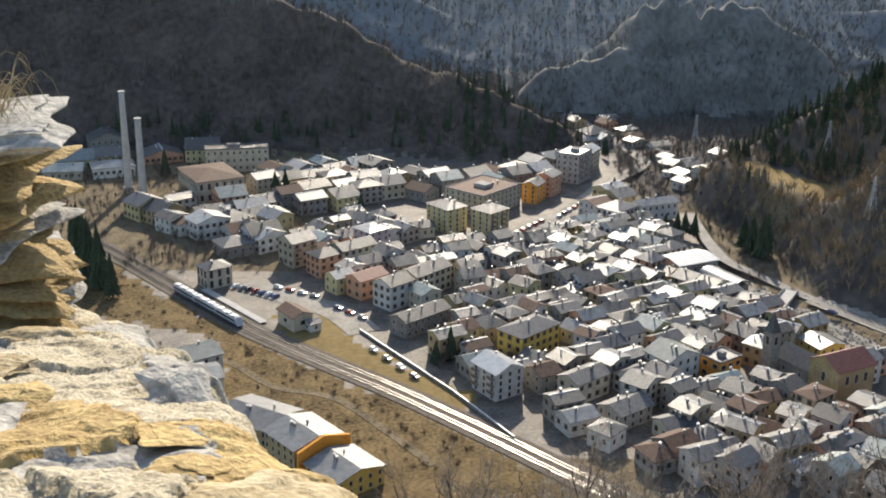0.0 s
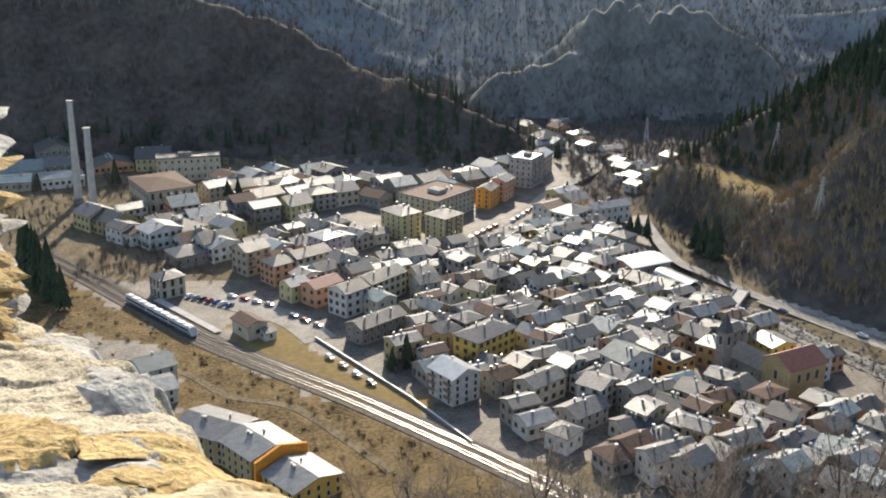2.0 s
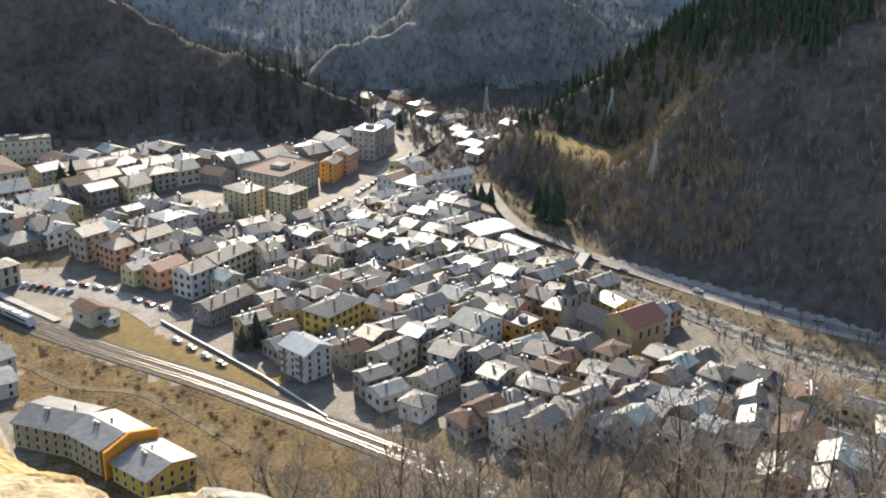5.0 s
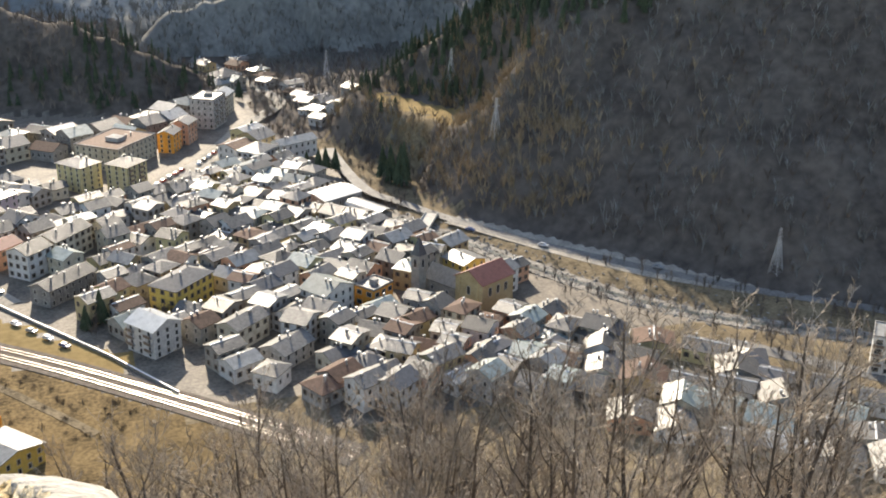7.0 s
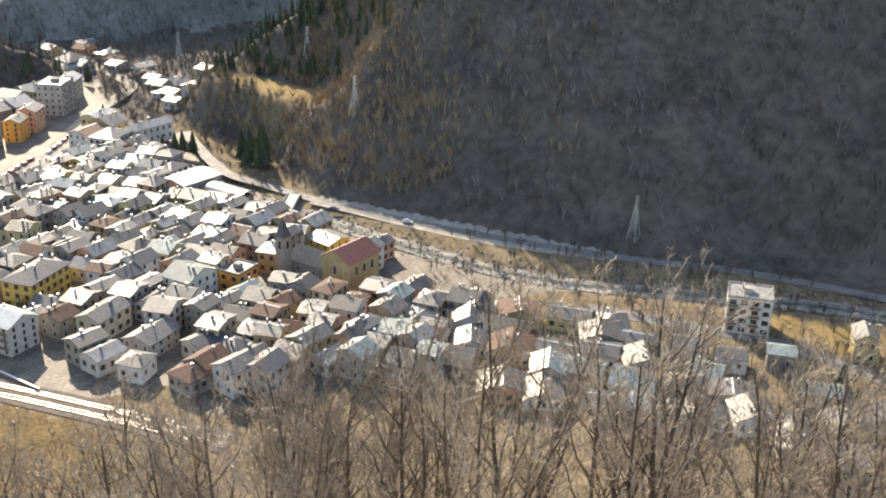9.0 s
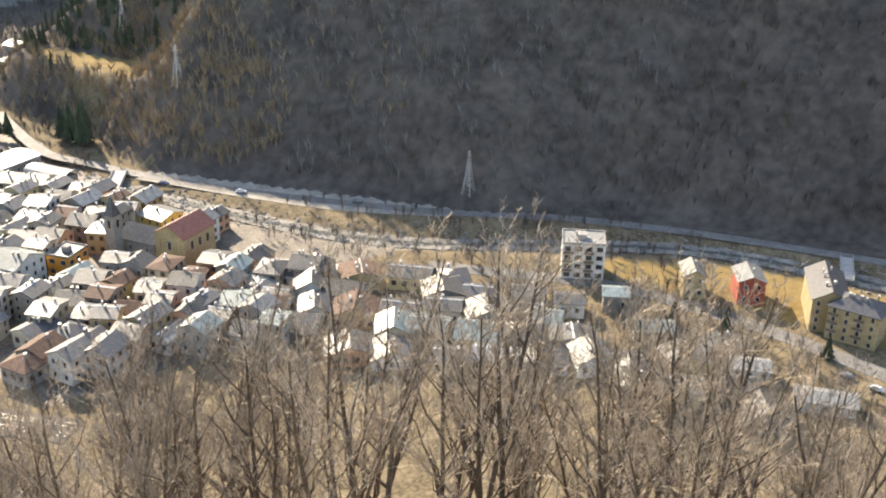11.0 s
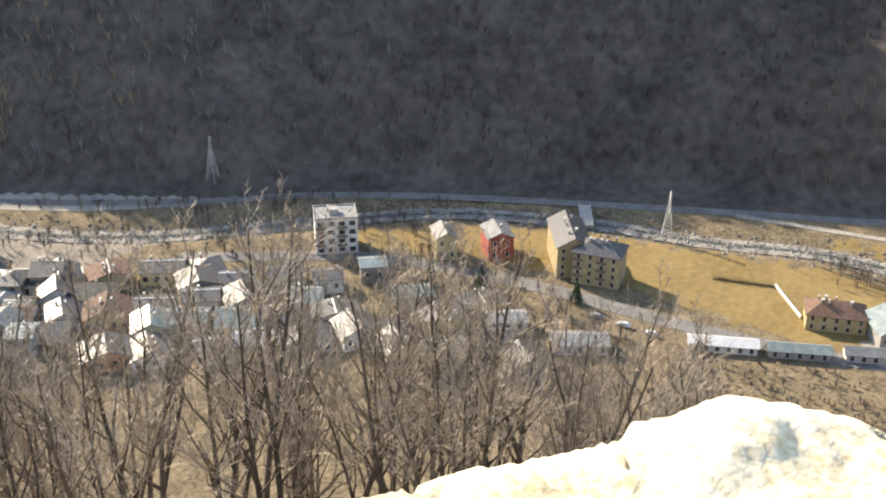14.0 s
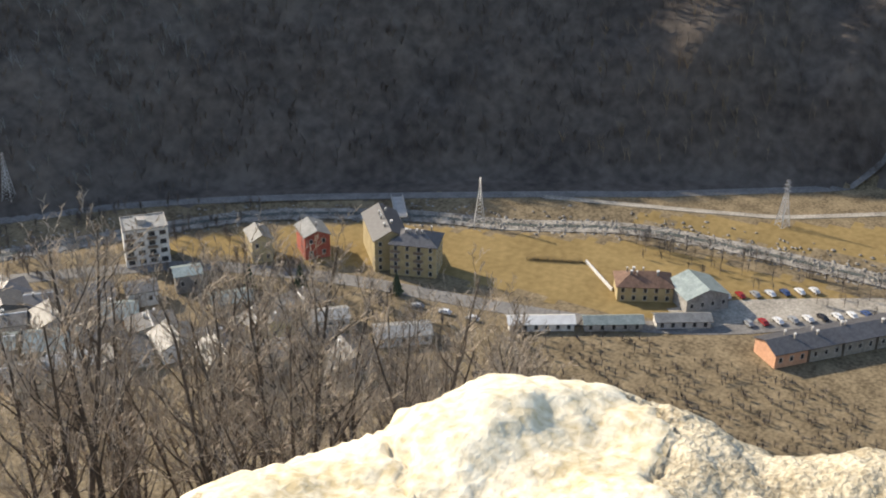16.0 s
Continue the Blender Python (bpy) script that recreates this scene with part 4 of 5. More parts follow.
def hedge():
    rng = random.Random(35)
    s = Shape()
    for k in range(420):
        t = rng.random()
        p = Vector((301 + 7.5 * t + rng.gauss(0, 0.5), 144 - 17 * t + rng.gauss(0, 0.5), -0.2))
        tip = p + Vector((rng.gauss(0, 0.5), rng.gauss(0, 0.5), rng.uniform(0.8, 2.2)))
        s.poly([p + Vector((0.09, 0, 0)), p - Vector((0.09, 0, 0)), tip], [(0, 1, 2)])
    tagged(new("hedge", s.mesh("hedge", bark)), "bare dark hedge crossing the dry field", "hedge", kind="stuff")


hedge()
# bridge over the river
s = Shape()
s.box(-9, -2.2, 0.2, 9, 2.2, 0.7)
for yy in (-2.2, 2.0):
    s.box(-9, yy, 0.7, 9, yy + 0.2, 1.6)
bridge = tagged(new("bridge", s.mesh("bridge", concrete)), "short concrete footbridge over the river", "bridge")
bridge.matrix_basis = pose(314, 203, 0, 0, 0, 38)
s = Shape()
s.box(-10, -2.8, 0.2, 10, 2.8, 0.7)
for yy in (-2.8, 2.6):
    s.box(-10, yy, 0.7, 10, yy + 0.2, 1.6)
bridge = tagged(new("bridge", s.mesh("bridge", concrete)), "concrete road bridge over the river bed", "bridge")
bridge.matrix_basis = pose(136, 416, 0, 0, 0, 60)
strip("river_bed", RIVER[3:], 9.5, -1.55, gravel, "pale stony bed of the mountain river", "river bed")
strip("river", RIVER[3:], 2.2, -1.48, water, "shallow mountain river in a stony bed", "river")


# river stones
def river_stones():
    rng = random.Random(4)
    s = Shape()
    for k in range(2600):
        i = rng.randrange(3, len(RIVER) - 2)
        a, b = RIVER[i], RIVER[i + 1]
        t, off = rng.random(), rng.gauss(0, 5)
        dx, dy = b[0] - a[0], b[1] - a[1]
        ln = math.hypot(dx, dy)
        x, y = a[0] + dx * t - dy / ln * off, a[1] + dy * t + dx / ln * off
        r = rng.uniform(0.25, 0.9)
        z = max(-1.6, -2.2 * max(0, min(1, 1.6 - abs(off) / 7)))
        q = [(x + r * math.cos(c + rng.uniform(-0.3, 0.3)) * rng.uniform(0.7, 1.2), y + r * math.sin(c) * rng.uniform(0.7, 1.2), z + r * 0.15) for c in (0, 1.25, 2.5, 3.75, 5)]
        s.poly(q + [(x, y, z + r * 0.75)], [(0, 1, 5), (1, 2, 5), (2, 3, 5), (3, 4, 5), (4, 0, 5)])
    tagged(new("river_stones", s.mesh("river_stones", gravel)), "pale boulders along the river bed", "stones", kind="stuff")


river_stones()


# ---- trees ----
def bare_tree(seed, height):
    """A leafless tree: trunk and limbs in one mesh, fine twigs in the other."""
    rng = random.Random(seed)
    wood, fine = Shape(), Shape()

    def grow(p, d, length, r, level):
        pts, rad = [p], [r]
        n = (7, 5, 3, 2)[level]
        q, dd = p.copy(), d.copy()
        wob = (0.07, 0.2, 0.24, 0.25)[level]
        for k in range(n):
            dd = (dd + Vector((rng.gauss(0, wob), rng.gauss(0, wob), (0.05, 0.16, 0.12, 0.08)[level] + rng.gauss(0, 0.08)))).normalized()
            q = q + dd * length / n
            pts.append(q.copy())
            rad.append(max(r * (1 - 0.8 * (k + 1) / n), 0.007))
        (wood if level < 2 else fine).tube(pts, rad, (6, 4, 3, 3)[level])
        if level == 3:
            for c in range(2):
                base = pts[0].lerp(pts[-1], rng.uniform(0.2, 0.9))
                tip = base + (dd + Vector((rng.gauss(0, 0.6), rng.gauss(0, 0.6), rng.uniform(0, 0.7)))).normalized() * length * rng.uniform(0.35, 0.7)
                w = Vector((rng.choice((-1, 1)) * 0.011, 0.011, 0))
                fine.poly([base + w, base - w, tip], [(0, 1, 2)])
            return
        kids = (rng.randint(11, 14), rng.randint(5, 7), 4)[level]
        for c in range(kids):
            f = 0.26 + 0.72 * (c + rng.random()) / kids if level == 0 else 0.18 + 0.8 * rng.random()
            k = min(int(f * n), n - 1)
            base = pts[k].lerp(pts[k + 1], f * n - k)
            a = rng.uniform(0, 6.28)
            side = Vector((math.cos(a), math.sin(a), rng.uniform(-0.05, 0.5))).normalized()
            lean = rng.uniform(0.45, 0.95)
            nd = (dd * (1.05 - 0.45 * lean) + side * lean).normalized()
            reach = (0.40 - 0.26 * f) * rng.uniform(0.55, 1.25) if level == 0 else 0.46 * rng.uniform(0.7, 1.2)
            grow(base, nd, length * reach, max(rad[k] * rng.uniform(0.42, 0.66), 0.009), level + 1)

    stems = (2, 1, 1, 3, 1, 2)[seed % 6]
    for k in range(stems):
        grow(Vector((k * 0.35, 0.2 * (k % 2), -0.8)), Vector((rng.gauss(0, 0.06) + (k - (stems - 1) / 2) * 0.16, rng.gauss(0, 0.08), 1)).normalized(), height * (1 - 0.12 * k), (0.0095 * height + 0.02) * (1 - 0.15 * k), 0)
    top = max(v[2] for v in fine.v)
    for s in (wood, fine):
        s.v = [(x * height / top, y * height / top, z * height / top) for x, y, z in s.v]
    return wood.mesh("trunk", bark), fine.mesh("crown", twig)


def hillside_trees():
    kinds = []
    for k in range(6):
        wood, fine = bare_tree(20 + k, 12.0)
        root = tagged(new("bare_tree", None), "leafless grey-brown tree on the steep slope", "tree", "bare trees on the slope")
        part("trunk", wood, root)
        part("crown", fine, root)
        kinds.append(root)
    rng = np.random.RandomState(11)
    n = 9000
    az, r = rng.uniform(-4, 68, n), np.sqrt(rng.uniform(27 ** 2, 130 ** 2, n))
    x, y = r * np.sin(np.radians(az)), r * np.cos(np.radians(az))
    limit = np.interp(az, [-9, -2, 4, 12, 20, 28, 36, 50, 58, 64, 72], [-34, -30.5, -28, -27.5, -25.5, -23.4, -22.9, -23.0, -24.4, -27.0, -30]) - np.abs(rng.normal(0, 2.2, n))
    z = heights(x, y)
    hgt = H + r * np.tan(np.radians(limit)) - z
    turn = rng.uniform(0, 360, n)
    placed = []
    for k in range(n):
        if not 5 < hgt[k] < 27 or (r[k] < 42 and az[k] < 9) or any(math.hypot(x[k] - a, y[k] - b) < (4.6 if r[k] < 60 else 8.0) for a, b in placed):
            continue
        sc = hgt[k] / 12
        m = pose(x[k], y[k], z[k], 0, 0, turn[k]) @ Matrix.Diagonal((sc, sc, sc, 1))
        src = kinds[len(placed) % len(kinds)]
        if len(placed) < len(kinds):
            src.matrix_basis = m
        else:
            copy_thing(src, pose(0, 0, 0)).matrix_basis = m
        placed.append((x[k], y[k]))
        if len(placed) >= 105:
            break


hillside_trees()


def brush():
    """Low bare scrub over the slope below the camera."""
    rng = random.Random(12)
    n = 6500
    az = np.array([rng.uniform(2, 74) for k in range(n)])
    r = np.sqrt(np.array([rng.uniform(30 ** 2, 190 ** 2) for k in range(n)]))
    x, y = r * np.sin(np.radians(az)), r * np.cos(np.radians(az))
    ok = inside(x, y, NEAR_FOOT + [(-900, -700)])
    z = heights(x, y)
    s = Shape()
    for a, b, c, good in zip(x, y, z, ok):
        if not good:
            continue
        hh = rng.uniform(0.8, 3.0)
        for k in range(7):
            t = rng.uniform(0, 6.28)
            tip = Vector((a + math.cos(t) * hh * 0.35 * rng.random(), b + math.sin(t) * hh * 0.35 * rng.random(), c + hh * rng.uniform(0.5, 1)))
            w = 0.03 + 0.012 * hh
            foot = Vector((a + rng.uniform(-0.4, 0.4), b + rng.uniform(-0.4, 0.4), c - 0.3))
            s.poly([foot + Vector((w, 0, 0)), foot - Vector((w, 0, 0)), tip], [(0, 1, 2)])
            mid = foot.lerp(tip, rng.uniform(0.3, 0.7))
            side = mid + Vector((rng.gauss(0, 0.25) * hh, rng.gauss(0, 0.25) * hh, 0.25 * hh))
            s.poly([mid + Vector((0, 0, w)), mid - Vector((0, 0, w)), side], [(0, 1, 2)])
    tagged(new("scrub", s.mesh("scrub", twig)), "bare brown scrub covering the slope", "scrub", kind="stuff")


brush()


def far_woods():
    """Bare woods on the opposite slopes."""
    rng = np.random.RandomState(7)
    n = 60000
    x, y = rng.uniform(-420, 640, n), rng.uniform(-150, 960, n)
    x, y = np.append(x, rng.uniform(128, 205, 1100)), np.append(y, rng.uniform(390, 530, 1100))
    n = len(x)
    z = heights(x, y)
    near = inside(x, y, NEAR_FOOT + [(-900, -700)])
    ok = ((z > 3) | ((x > 100) & (y > 560) & (x < 260) & (y < 760) & (rng.rand(n) < 0.7))) & ~near & (z < 125)
    for poly in FIELDS:
        ok &= ~inside(x, y, poly)
    ok &= (y < 832) | (x < -60) | (rng.rand(n) < 0.6)
    crag = (np.hypot((x - 175) / 55, (y - 806) / 16) < 1) & (z > 44)
    ok &= ~crag
    x, y, z = x[ok], y[ok], z[ok]
    verts, faces, idx = [], [], []
    # trees here get the lighter, sun-coloured branches
    pale = inside(x + waves(x, y, 30, 51) * 9, y + waves(x, y, 30, 52) * 9, SUNLIT_SLOPE) & (waves(x, y, 18, 53) > -0.25)
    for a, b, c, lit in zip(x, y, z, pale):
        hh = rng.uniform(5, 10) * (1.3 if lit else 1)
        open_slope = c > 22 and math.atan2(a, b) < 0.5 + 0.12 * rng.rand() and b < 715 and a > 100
        # high, northern and far woods mix in the haze-lightened branches
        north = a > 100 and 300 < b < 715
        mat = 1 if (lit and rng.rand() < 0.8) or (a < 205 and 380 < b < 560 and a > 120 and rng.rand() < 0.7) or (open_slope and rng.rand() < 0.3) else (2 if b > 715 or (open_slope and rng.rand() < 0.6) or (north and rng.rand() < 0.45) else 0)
        for k in range(7):
            t = rng.uniform(0, 6.28)
            f0 = 0 if k == 0 else rng.uniform(0.15, 0.5)
            spread = 0.05 if k == 0 else 0.3
            tip = (a + math.cos(t) * hh * spread, b + math.sin(t) * hh * spread, c + hh * (1 if k == 0 else rng.uniform(0.55, 0.95)))
            w = 0.16 if k == 0 else 0.22
            nn = len(verts)
            verts += [(a + w, b, c + hh * f0 - 0.5), (a - w, b, c + hh * f0 - 0.5), tip]
            faces.append((nn, nn + 1, nn + 2))
            idx.append(mat)
    me = mesh_from("bare_woods", verts, faces, [far_twig, sunlit_twig, hazed_twig], idx)
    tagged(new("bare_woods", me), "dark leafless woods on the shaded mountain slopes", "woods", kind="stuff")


far_woods()


def conifer_cone(s, x, y, z, hgt, rad, rng, tiers=7):
    s.tube([(x, y, z - 0.5), (x, y, z + hgt * 0.9)], [hgt * 0.016 + 0.05, 0.03], 4, 1)
    for k in range(tiers):
        z0 = z + hgt * (0.08 + 0.86 * k / tiers)
        z1 = z0 + hgt * 0.26
        r = rad * (1 - k / tiers) ** 0.85 + 0.12
        n = 9
        a0 = rng.uniform(0, 6.28)
        ring = []
        for j in range(n * 2):
            t = a0 + math.pi * j / n
            q = r * (rng.uniform(0.85, 1.15) if j % 2 == 0 else rng.uniform(0.4, 0.6))
            ring.append((x + q * math.cos(t), y + q * math.sin(t), z0 - (0.06 * hgt if j % 2 == 0 else -0.02 * hgt) * rng.uniform(0.3, 1)))
        s.poly(ring + [(x, y, min(z1, z + hgt))], [(j, (j + 1) % (2 * n), 2 * n) for j in range(2 * n)], 0)


def conifers():
    rng = random.Random(21)
    # single firs among the houses
    for x, y, hgt in ((3, 356, 13), (-2, 352, 9), (-136, 418, 24), (-143, 428, 28), (-151, 441, 30), (-129, 409, 19), (-156, 450, 26), (-138, 424, 26), (-147, 436, 27), (112, 497, 12), (116, 494, 12), (109, 499, 11), (104, 502, 9),
                      (136, 470, 19), (139, 464, 21), (142, 469, 20), (134, 476, 17), (-85, 546, 15), (-80, 548, 16), (-83, 541, 13), (-40, 520, 12), (94, 640, 12), (-58, 530, 11), (236, 208, 10), (246, 196, 9),
                      (258, 168, 8), (88, 560, 10), (-150, 585, 16), (-120, 600, 14)):
        root = tagged(new("fir_tree", None), "dark green fir tree standing among the houses", "tree", "firs in the valley")
        root.matrix_basis = pose(x, y, max(ground_at(x, y), 0))
        s = Shape()
        conifer_cone(s, 0, 0, 0, hgt, hgt * 0.17 + 0.8, rng, 14)
        trunk = Shape().tube([(0, 0, -0.5), (0, 0, hgt * 0.5)], [0.3, 0.15], 6)
        part("trunk", trunk.mesh("trunk", bark), root)
        part("crown", s.mesh("crown", needles, bark), root)
    s = Shape()
    gen = np.random.RandomState(22)
    x, y = gen.uniform(140, 330, 4200), gen.uniform(440, 640, 4200)
    z = heights(x, y)
    ok = (z > 14) & (gen.rand(4200) < (z - 5) / 60) & ~inside(x, y, FIELDS[3]) & (x + y > 690 + gen.uniform(-30, 20, 4200))
    u, v = gen.uniform(-200, 85, 900), gen.uniform(612, 720, 900)
    w = heights(u, v)
    ok2 = (w > 3) & (gen.rand(900) < 0.6) & ((w < 16) | (u > 0))
    for a, b, c in [*zip(x[ok], y[ok], z[ok]), *zip(u[ok2], v[ok2], w[ok2])]:
        conifer_cone(s, a, b, c, rng.uniform(7, 13), rng.uniform(1.4, 2.2), rng, 5)
    tagged(new("conifer_woods", s.mesh("conifer_woods", needles, bark)), "dark conifer woods on the mountain ridges", "woods", kind="stuff")


conifers()


# bare garden trees in the valley, drawn as fine fans of twigs
def valley_trees():
    rng = random.Random(31)
    s = Shape()
    zones = [(-135, -66, 440, 520, 190), (-200, -125, 500, 600, 150), (-120, -60, 450, 520, 40), (-5, 30, 345, 392, 110), (125, 150, 430, 560, 120), (195, 250, 130, 300, 180), (240, 290, 240, 300, 60), (-230, -150, 470, 620, 160), (95, 140, 545, 650, 120), (160, 230, 300, 360, 60), (330, 345, 20, 130, 40), (60, 160, 235, 290, 160), (205, 272, 15, 125, 800), (225, 262, 150, 240, 70), (318, 345, 30, 120, 50)]
    for x0, x1, y0, y1, n in zones:
        px, py = np.array([rng.uniform(x0, x1) for k in range(n)]), np.array([rng.uniform(y0, y1) for k in range(n)])
        pz = heights(px, py)
        for k in range(n):
            x, y, z = px[k], py[k], pz[k]
            hh = rng.uniform(4, 9.5) if n < 500 else rng.uniform(1.2, 3.6)
            s.tube([(x, y, z - 0.3), (x, y, z + hh * 0.45)], [0.10, 0.05], 4)
            for j in range(44):
                t, e = rng.uniform(0, 6.28), rng.uniform(0.15, 1.0)
                p = Vector((x, y, z + hh * rng.uniform(0.12, 0.5)))
                q = p + Vector((math.cos(t) * hh * 0.5 * (1.2 - e), math.sin(t) * hh * 0.5 * (1.2 - e), hh * 0.5 * e))
                s.poly([p + Vector((0.055, 0, 0)), p - Vector((0.055, 0, 0)), q], [(0, 1, 2)])
    tagged(new("garden_trees", s.mesh("garden_trees", far_twig)), "bare brown garden trees and hedges in the valley", "trees", kind="stuff")


valley_trees()


def bank_shrubs():
    rng = random.Random(33)
    s = Shape()
    for k in range(230):
        t, off = rng.uniform(1.2, 6.6), rng.uniform(8, 34)
        i = int(t)
        a, b = Vector((*TRACK[i], 0)), Vector((*TRACK[i + 1], 0))
        d = (b - a).normalized()
        p = a.lerp(b, t - i) + Vector((d.y, -d.x, 0)) * off
        if off > 16 and rng.random() < 0.5 or any(math.hypot(p.x - u, p.y - v) < r + 2 for u, v, r in TAKEN):
            continue
        hh = rng.uniform(0.6, 2.6)
        for j in range(16):
            an = rng.uniform(0, 6.28)
            q = p + Vector((rng.gauss(0, 0.5), rng.gauss(0, 0.5), -0.1))
            tip = q + Vector((math.cos(an) * hh * 0.4, math.sin(an) * hh * 0.4, hh * rng.uniform(0.5, 1)))
            s.poly([q + Vector((0.07, 0, 0)), q - Vector((0.07, 0, 0)), tip], [(0, 1, 2)])
    tagged(new("bank_shrubs", s.mesh("bank_shrubs", bark)), "dark bare shrubs on the railway bank", "shrubs", kind="stuff")


bank_shrubs()


# ---- the rock under the camera ----
EDGE = [(-1.9, 4.2), (-1.32, 4.28), (-0.97, 3.70), (-0.64, 3.13), (-0.53, 2.82), (-0.38, 2.44), (-0.27, 2.15), (-0.05, 1.92), (0.10, 1.90), (0.23, 1.68), (0.55, 1.42), (0.9, 1.28),
        (1.19, 1.14), (1.30, 1.08), (1.42, 1.03), (1.50, 0.97), (1.545, 0.98), (1.58, 0.94), (1.66, 0.93), (1.69, 0.905), (1.705, 0.83), (1.735, 0.72), (1.76, 0.62), (1.74, 0.56), (1.735, 0.50), (1.745, 0.45), (1.77, 0.37), (1.85, -0.4), (1.6, -1.6), (-2.6, -1.6), (-2.8, 2.2)]


def rock_height(x, y, rough=True):
    """Top of the outcrop above or below the eye's level."""
    left = -0.80 - 0.28 * (y - 1.7)
    right = -0.858 + 0.02 * (x - 1.4)
    t = np.clip((x - 0.1) / 0.7, 0, 1)
    z = left * (1 - t) + right * t
    near = np.clip((0.75 - y) / 0.3, 0, 1) * np.clip((1.0 - x) / 0.2, 0, 1)
    return z * (1 - near) + np.minimum(z, -0.9) * near


def cells(x, y, pts):
    """Distance to the nearest and the second nearest of some seeds, and which is nearest."""
    d = np.stack([np.hypot(x - a, y - b) for a, b in pts])
    o = np.argsort(d, 0)
    d1, d2 = np.take_along_axis(d, o[:1], 0)[0], np.take_along_axis(d, o[1:2], 0)[0]
    return d1, d2, o[0]


def outcrop():
    rng = np.random.RandomState(17)
    gx, gy = np.arange(-2.4, 2.1, 0.010), np.arange(-0.6, 4.6, 0.010)
    X, Y = np.meshgrid(gx, gy)
    hold = np.where(X > 0.7, 0.12, 0.8)
    warp = (waves(X, Y, 0.5, 41) * 0.05 + waves(X, Y, 0.11, 46) * 0.014, waves(X, Y, 0.5, 42) * 0.05 + waves(X, Y, 0.11, 47) * 0.014)
    d, _ = to_line(X + warp[0] * hold, Y + warp[1] * hold, EDGE + EDGE[:1], 9)
    inn = inside(X + warp[0] * hold, Y + warp[1] * hold, EDGE)
    seeds = [(rng.uniform(-3, 2.2), rng.uniform(-1, 4.7)) for k in range(180)]
    d1, d2, which = cells(X + warp[0] * 1.5, Y + warp[1] * 1.5, seeds)
    level, tx, ty = rng.uniform(-0.013, 0.013, 180)[which], rng.uniform(-0.05, 0.05, 180)[which], rng.uniform(-0.05, 0.05, 180)[which]
    sx, sy = np.array(seeds)[which, 0], np.array(seeds)[which, 1]
    calm = np.where(X > 0.7, 0.5, 1.0)
    level, tx, ty = level * calm, tx * calm, ty * calm
    crack = np.clip((d2 - d1) / (0.006 + 0.012 * (0.5 + 0.5 * waves(X, Y, 0.35, 48))), 0, 1)
    kinds = rng.choice([0, 0, 3, 3, 3, 1, 2, 2, 3], 180)
    # stones on the right side mostly use the glare-whitened copy
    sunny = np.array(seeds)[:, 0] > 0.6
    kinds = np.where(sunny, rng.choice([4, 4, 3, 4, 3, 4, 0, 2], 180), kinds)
    rubble = (kinds == 3)[which]
    Z = rock_height(X, Y) + level + tx * (X - sx) + ty * (Y - sy) - 0.026 * np.maximum(calm, 0.7) * (1 - crack)
    Z += waves(X, Y, 0.3, 43) * 0.012 + waves(X, Y, 0.09, 44) * 0.004 + np.round(waves(X, Y, 0.42, 49) * 1.6) * 0.009 * calm + rubble * (waves(X, Y, 0.05, 45) * 0.003 + rng.uniform(-0.002, 0.002, X.shape))
    rim = np.clip(d / 0.12, 0, 1)
    Z = np.where(inn, Z - 0.04 * (1 - rim) ** 2, Z - 0.04 - 3.4 * d)
    Z = np.maximum(Z, -4.0) + H
    # the outer rim drops steeply into the hillside
    Z[0, :] = Z[-1, :] = Z[:, 0] = Z[:, -1] = H - 6.0
    n, m = X.shape
    q = (np.arange(n - 1)[:, None] * m + np.arange(m - 1)[None]).ravel()
    faces = np.stack([q, q + 1, q + m + 1, q + m], 1)
    fx = which.ravel()[faces[:, 0]]
    keep = (Z.ravel()[faces].max(1) > H - 3.9)
    me = mesh_from("rock_outcrop", np.stack([X.ravel(), Y.ravel(), Z.ravel()], 1).tolist(), faces[keep].tolist(), [rock_stone, rock_grey, rock_ochre, rock_rubble, rock_glare], kinds[fx][keep], smooth=True)
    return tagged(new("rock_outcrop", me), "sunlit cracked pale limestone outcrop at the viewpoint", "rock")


ledge = outcrop()


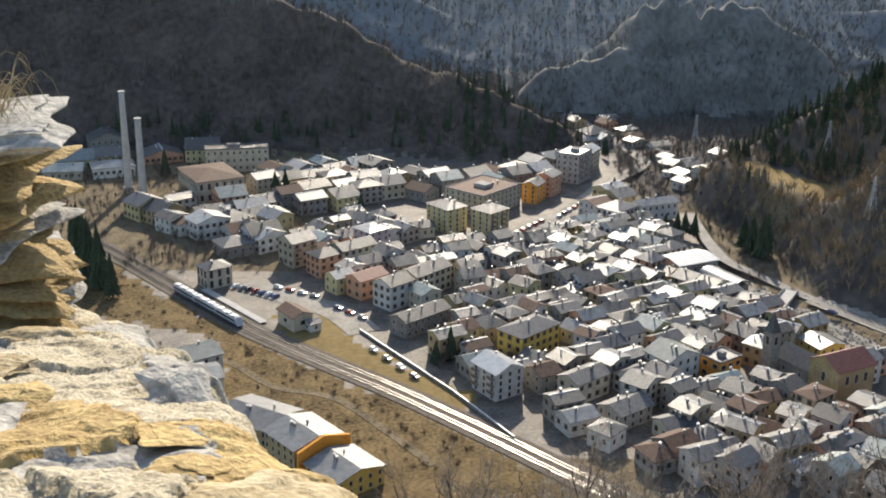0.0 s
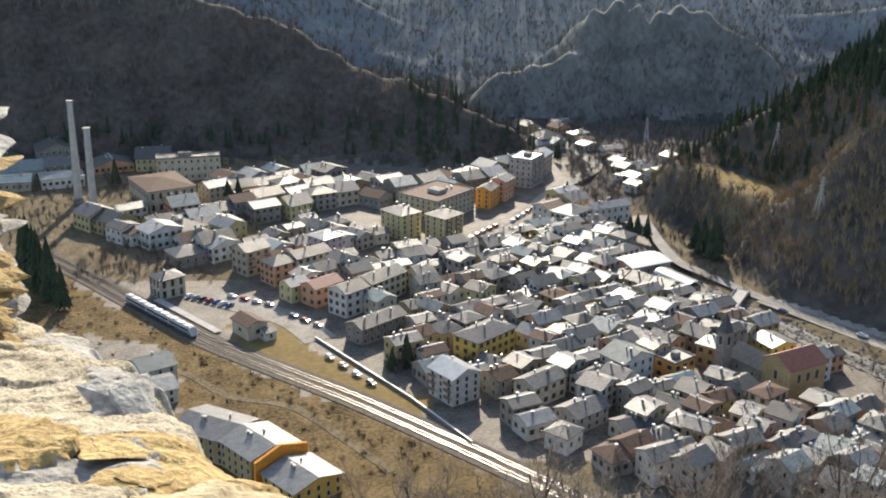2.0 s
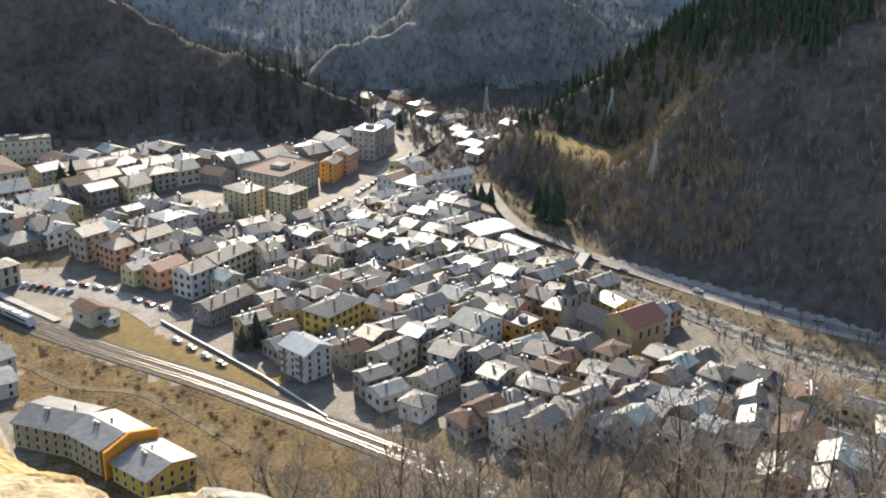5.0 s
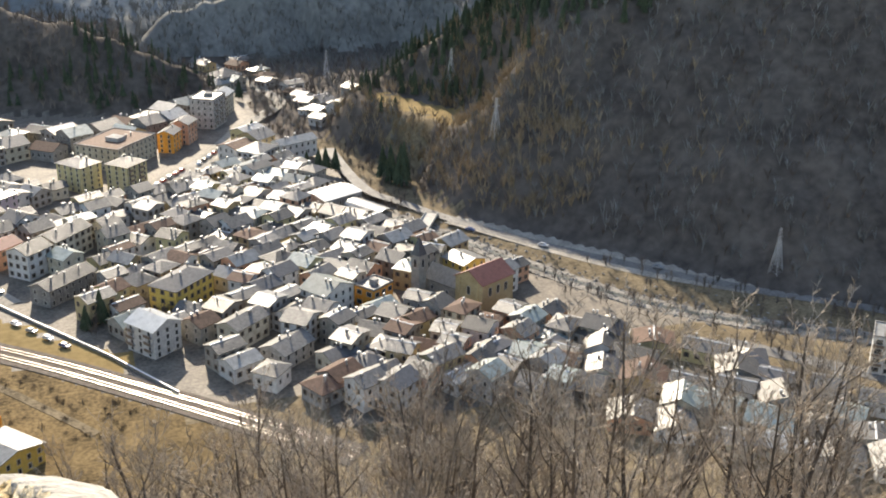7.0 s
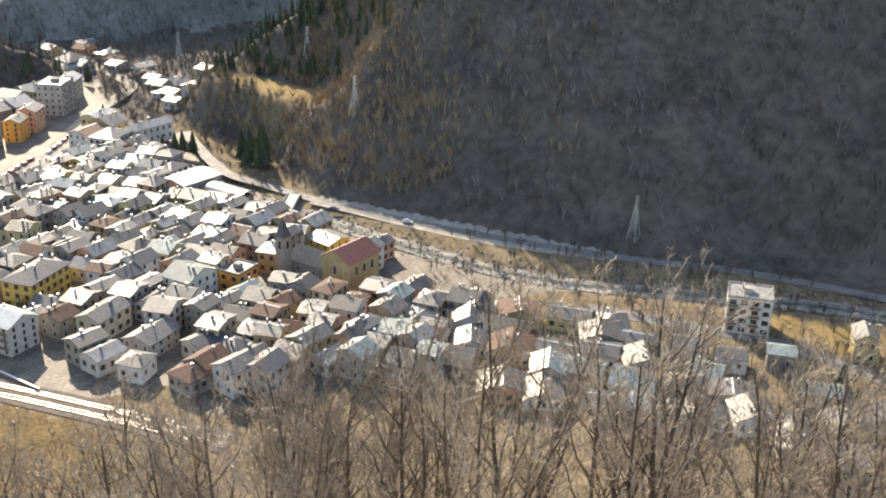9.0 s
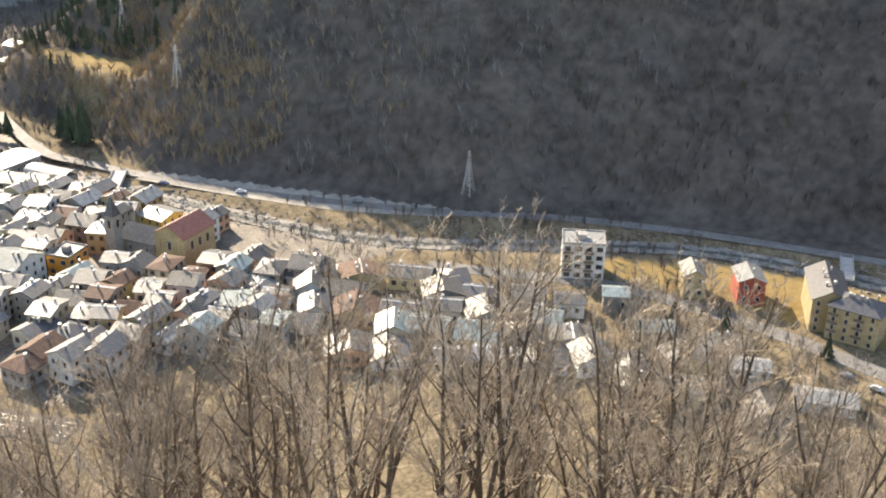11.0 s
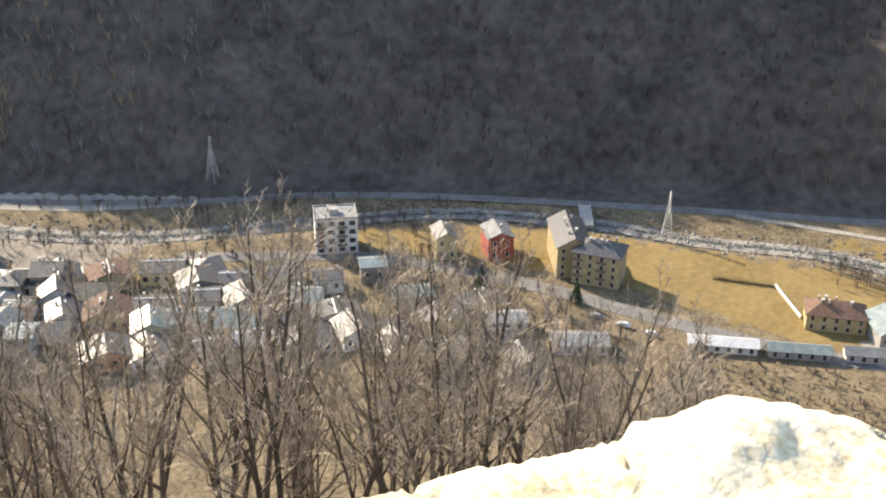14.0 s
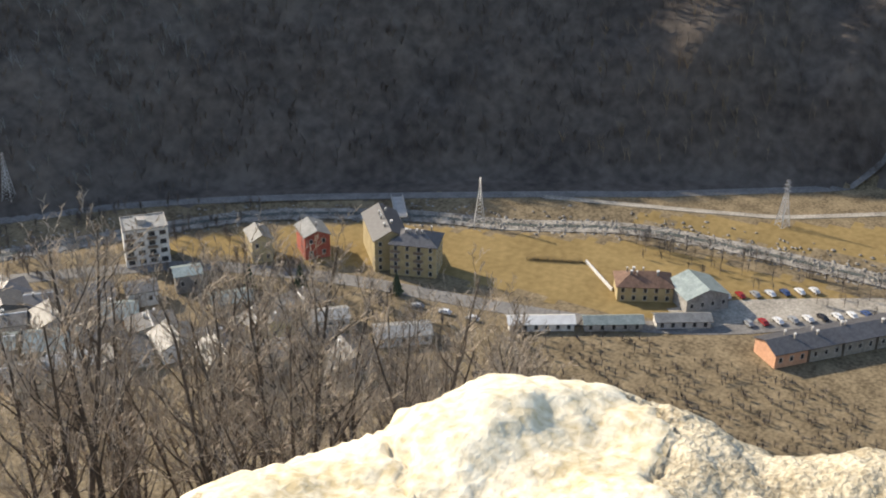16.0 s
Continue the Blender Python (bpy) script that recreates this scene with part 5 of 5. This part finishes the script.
def slab(name, x, y, z, sx, sy, sz, rot, tilt, mat, seed, label, group="", parent=None):
    """A weathered flat stone, lumpy and with broken edges."""
    rng = random.Random(seed)
    bm = bmesh.new()
    bmesh.ops.create_cube(bm, size=2.0)
    bmesh.ops.subdivide_edges(bm, edges=bm.edges[:], cuts=20, use_grid_fill=True)
    off = Vector((rng.uniform(0, 50), rng.uniform(0, 50), rng.uniform(0, 50)))
    for v in bm.verts:
        p = v.co.copy()
        r = max(abs(p.x), abs(p.y))
        a = math.atan2(p.y, p.x)
        out = 0.84 + 0.16 * math.sin(a * 2 + off.x) * math.cos(a * 3 + off.y)
        p.x, p.y = p.x * out, p.y * out
        round_off = 1 - 0.18 * max(0, r - 0.7) / 0.3
        p.z *= round_off
        q = Vector((p.x * sx, p.y * sy, p.z * sz))
        nv = noise.noise_vector(q * (2.2 / max(sx, sy)) + off) * 0.05 * max(sx, sy) + noise.noise_vector(q * 11 + off) * 0.014 + noise.noise_vector(q * 34 + off) * 0.008
        nv.z *= 0.2
        # layered edges
        layer = 0.035 * math.sin(q.z * 130 + off.x) * (1 if r > 0.9 else 0)
        v.co = q + nv + Vector((p.x, p.y, 0)) * layer
    me = bpy.data.meshes.new(name)
    bm.to_mesh(me)
    bm.free()
    me.materials.append(mat)
    ob = new(name, me)
    ob.matrix_basis = pose(x, y, H + z, tilt[0], tilt[1], rot)
    if parent:
        ob.parent = parent
        return tagged(ob, label)
    return tagged(ob, label, "rock", group)


# the layered stack beside the ledge
for k, (x, y, z, sx, sy, sz, rot, mt) in enumerate((
        (-1.61, 3.85, -1.36, 0.46, 0.42, 0.10, 10, rock_grey), (-1.42, 3.70, -1.22, 0.30, 0.28, 0.04, 50, rock_ochre), (-1.44, 3.68, -1.15, 0.27, 0.27, 0.025, 20, rock_ochre),
        (-1.52, 3.70, -1.09, 0.30, 0.27, 0.025, 80, rock_grey), (-1.50, 3.66, -1.04, 0.24, 0.27, 0.022, 30, rock_stone), (-1.48, 3.68, -0.99, 0.31, 0.27, 0.02, 65, rock_ochre),
        (-1.52, 3.68, -0.945, 0.27, 0.28, 0.02, 15, rock_ochre), (-1.46, 3.66, -0.90, 0.30, 0.28, 0.018, 5, rock_ochre), (-1.52, 3.68, -0.86, 0.25, 0.27, 0.018, 35, rock_ochre),
        (-1.48, 3.66, -0.82, 0.28, 0.28, 0.018, 75, rock_stone), (-1.40, 3.64, -0.76, 0.33, 0.31, 0.035, 15, rock_grey))):
    slab("stone_slab", x, y, z, sx, sy, sz, rot, (2, -3), mt, 60 + k, "layered weathered limestone slab in a natural stack", "layered stone stack")
# loose and half-bedded stones of the ledge
for k, (x, y, z, sx, sy, sz, rot, tl, mt) in enumerate((
        (-1.20, 3.50, -1.24, 0.13, 0.08, 0.05, 10, (0, 8), rock_ochre), (-0.55, 2.62, -1.10, 0.06, 0.07, 0.05, 40, (30, 10), rock_grey), (-0.86, 2.42, -1.00, 0.08, 0.04, 0.025, 15, (5, 0), rock_ochre),
        (-1.02, 2.72, -1.08, 0.08, 0.05, 0.02, 75, (5, 4), rock_stone), (-0.38, 2.04, -0.94, 0.06, 0.05, 0.04, 75, (10, 16), rock_ochre), (-0.47, 2.20, -0.96, 0.06, 0.04, 0.03, 120, (10, 10), rock_ochre),
        (-0.36, 1.84, -0.90, 0.05, 0.04, 0.03, 20, (10, 16), rock_grey))):
    slab("stone", x, y, z, sx, sy, sz, rot, tl, mt, 80 + k, "weathered stone bedded in the outcrop", "", ledge)


# a tuft of dry grass on the stack
def tuft():
    rng = random.Random(3)
    root = tagged(new("grass_tuft", None), "dry straw-coloured grass tuft on the rock", "grass")
    root.matrix_basis = pose(-1.38, 3.66, H - 0.72)
    s = Shape()
    for k in range(90):
        a, ln = rng.uniform(-0.9, 2.6) if k % 3 else rng.uniform(-0.5, 0.5), rng.uniform(0.10, 0.42)
        p = Vector((rng.uniform(-0.1, 0.12), rng.uniform(-0.1, 0.1), 0))
        d = Vector((math.cos(a) * 0.5, math.sin(a) * 0.5, rng.uniform(0.5, 1.1)))
        pts, rad = [], []
        for j in range(6):
            t = j / 5
            q = p + d * ln * t
            q.z -= 0.8 * ln * t * t * t
            pts.append(q)
            rad.append(0.0015 * (1 - t) + 0.0004)
        s.tube(pts, rad, 3)
    part("blades", s.mesh("blades", straw), root)


tuft()
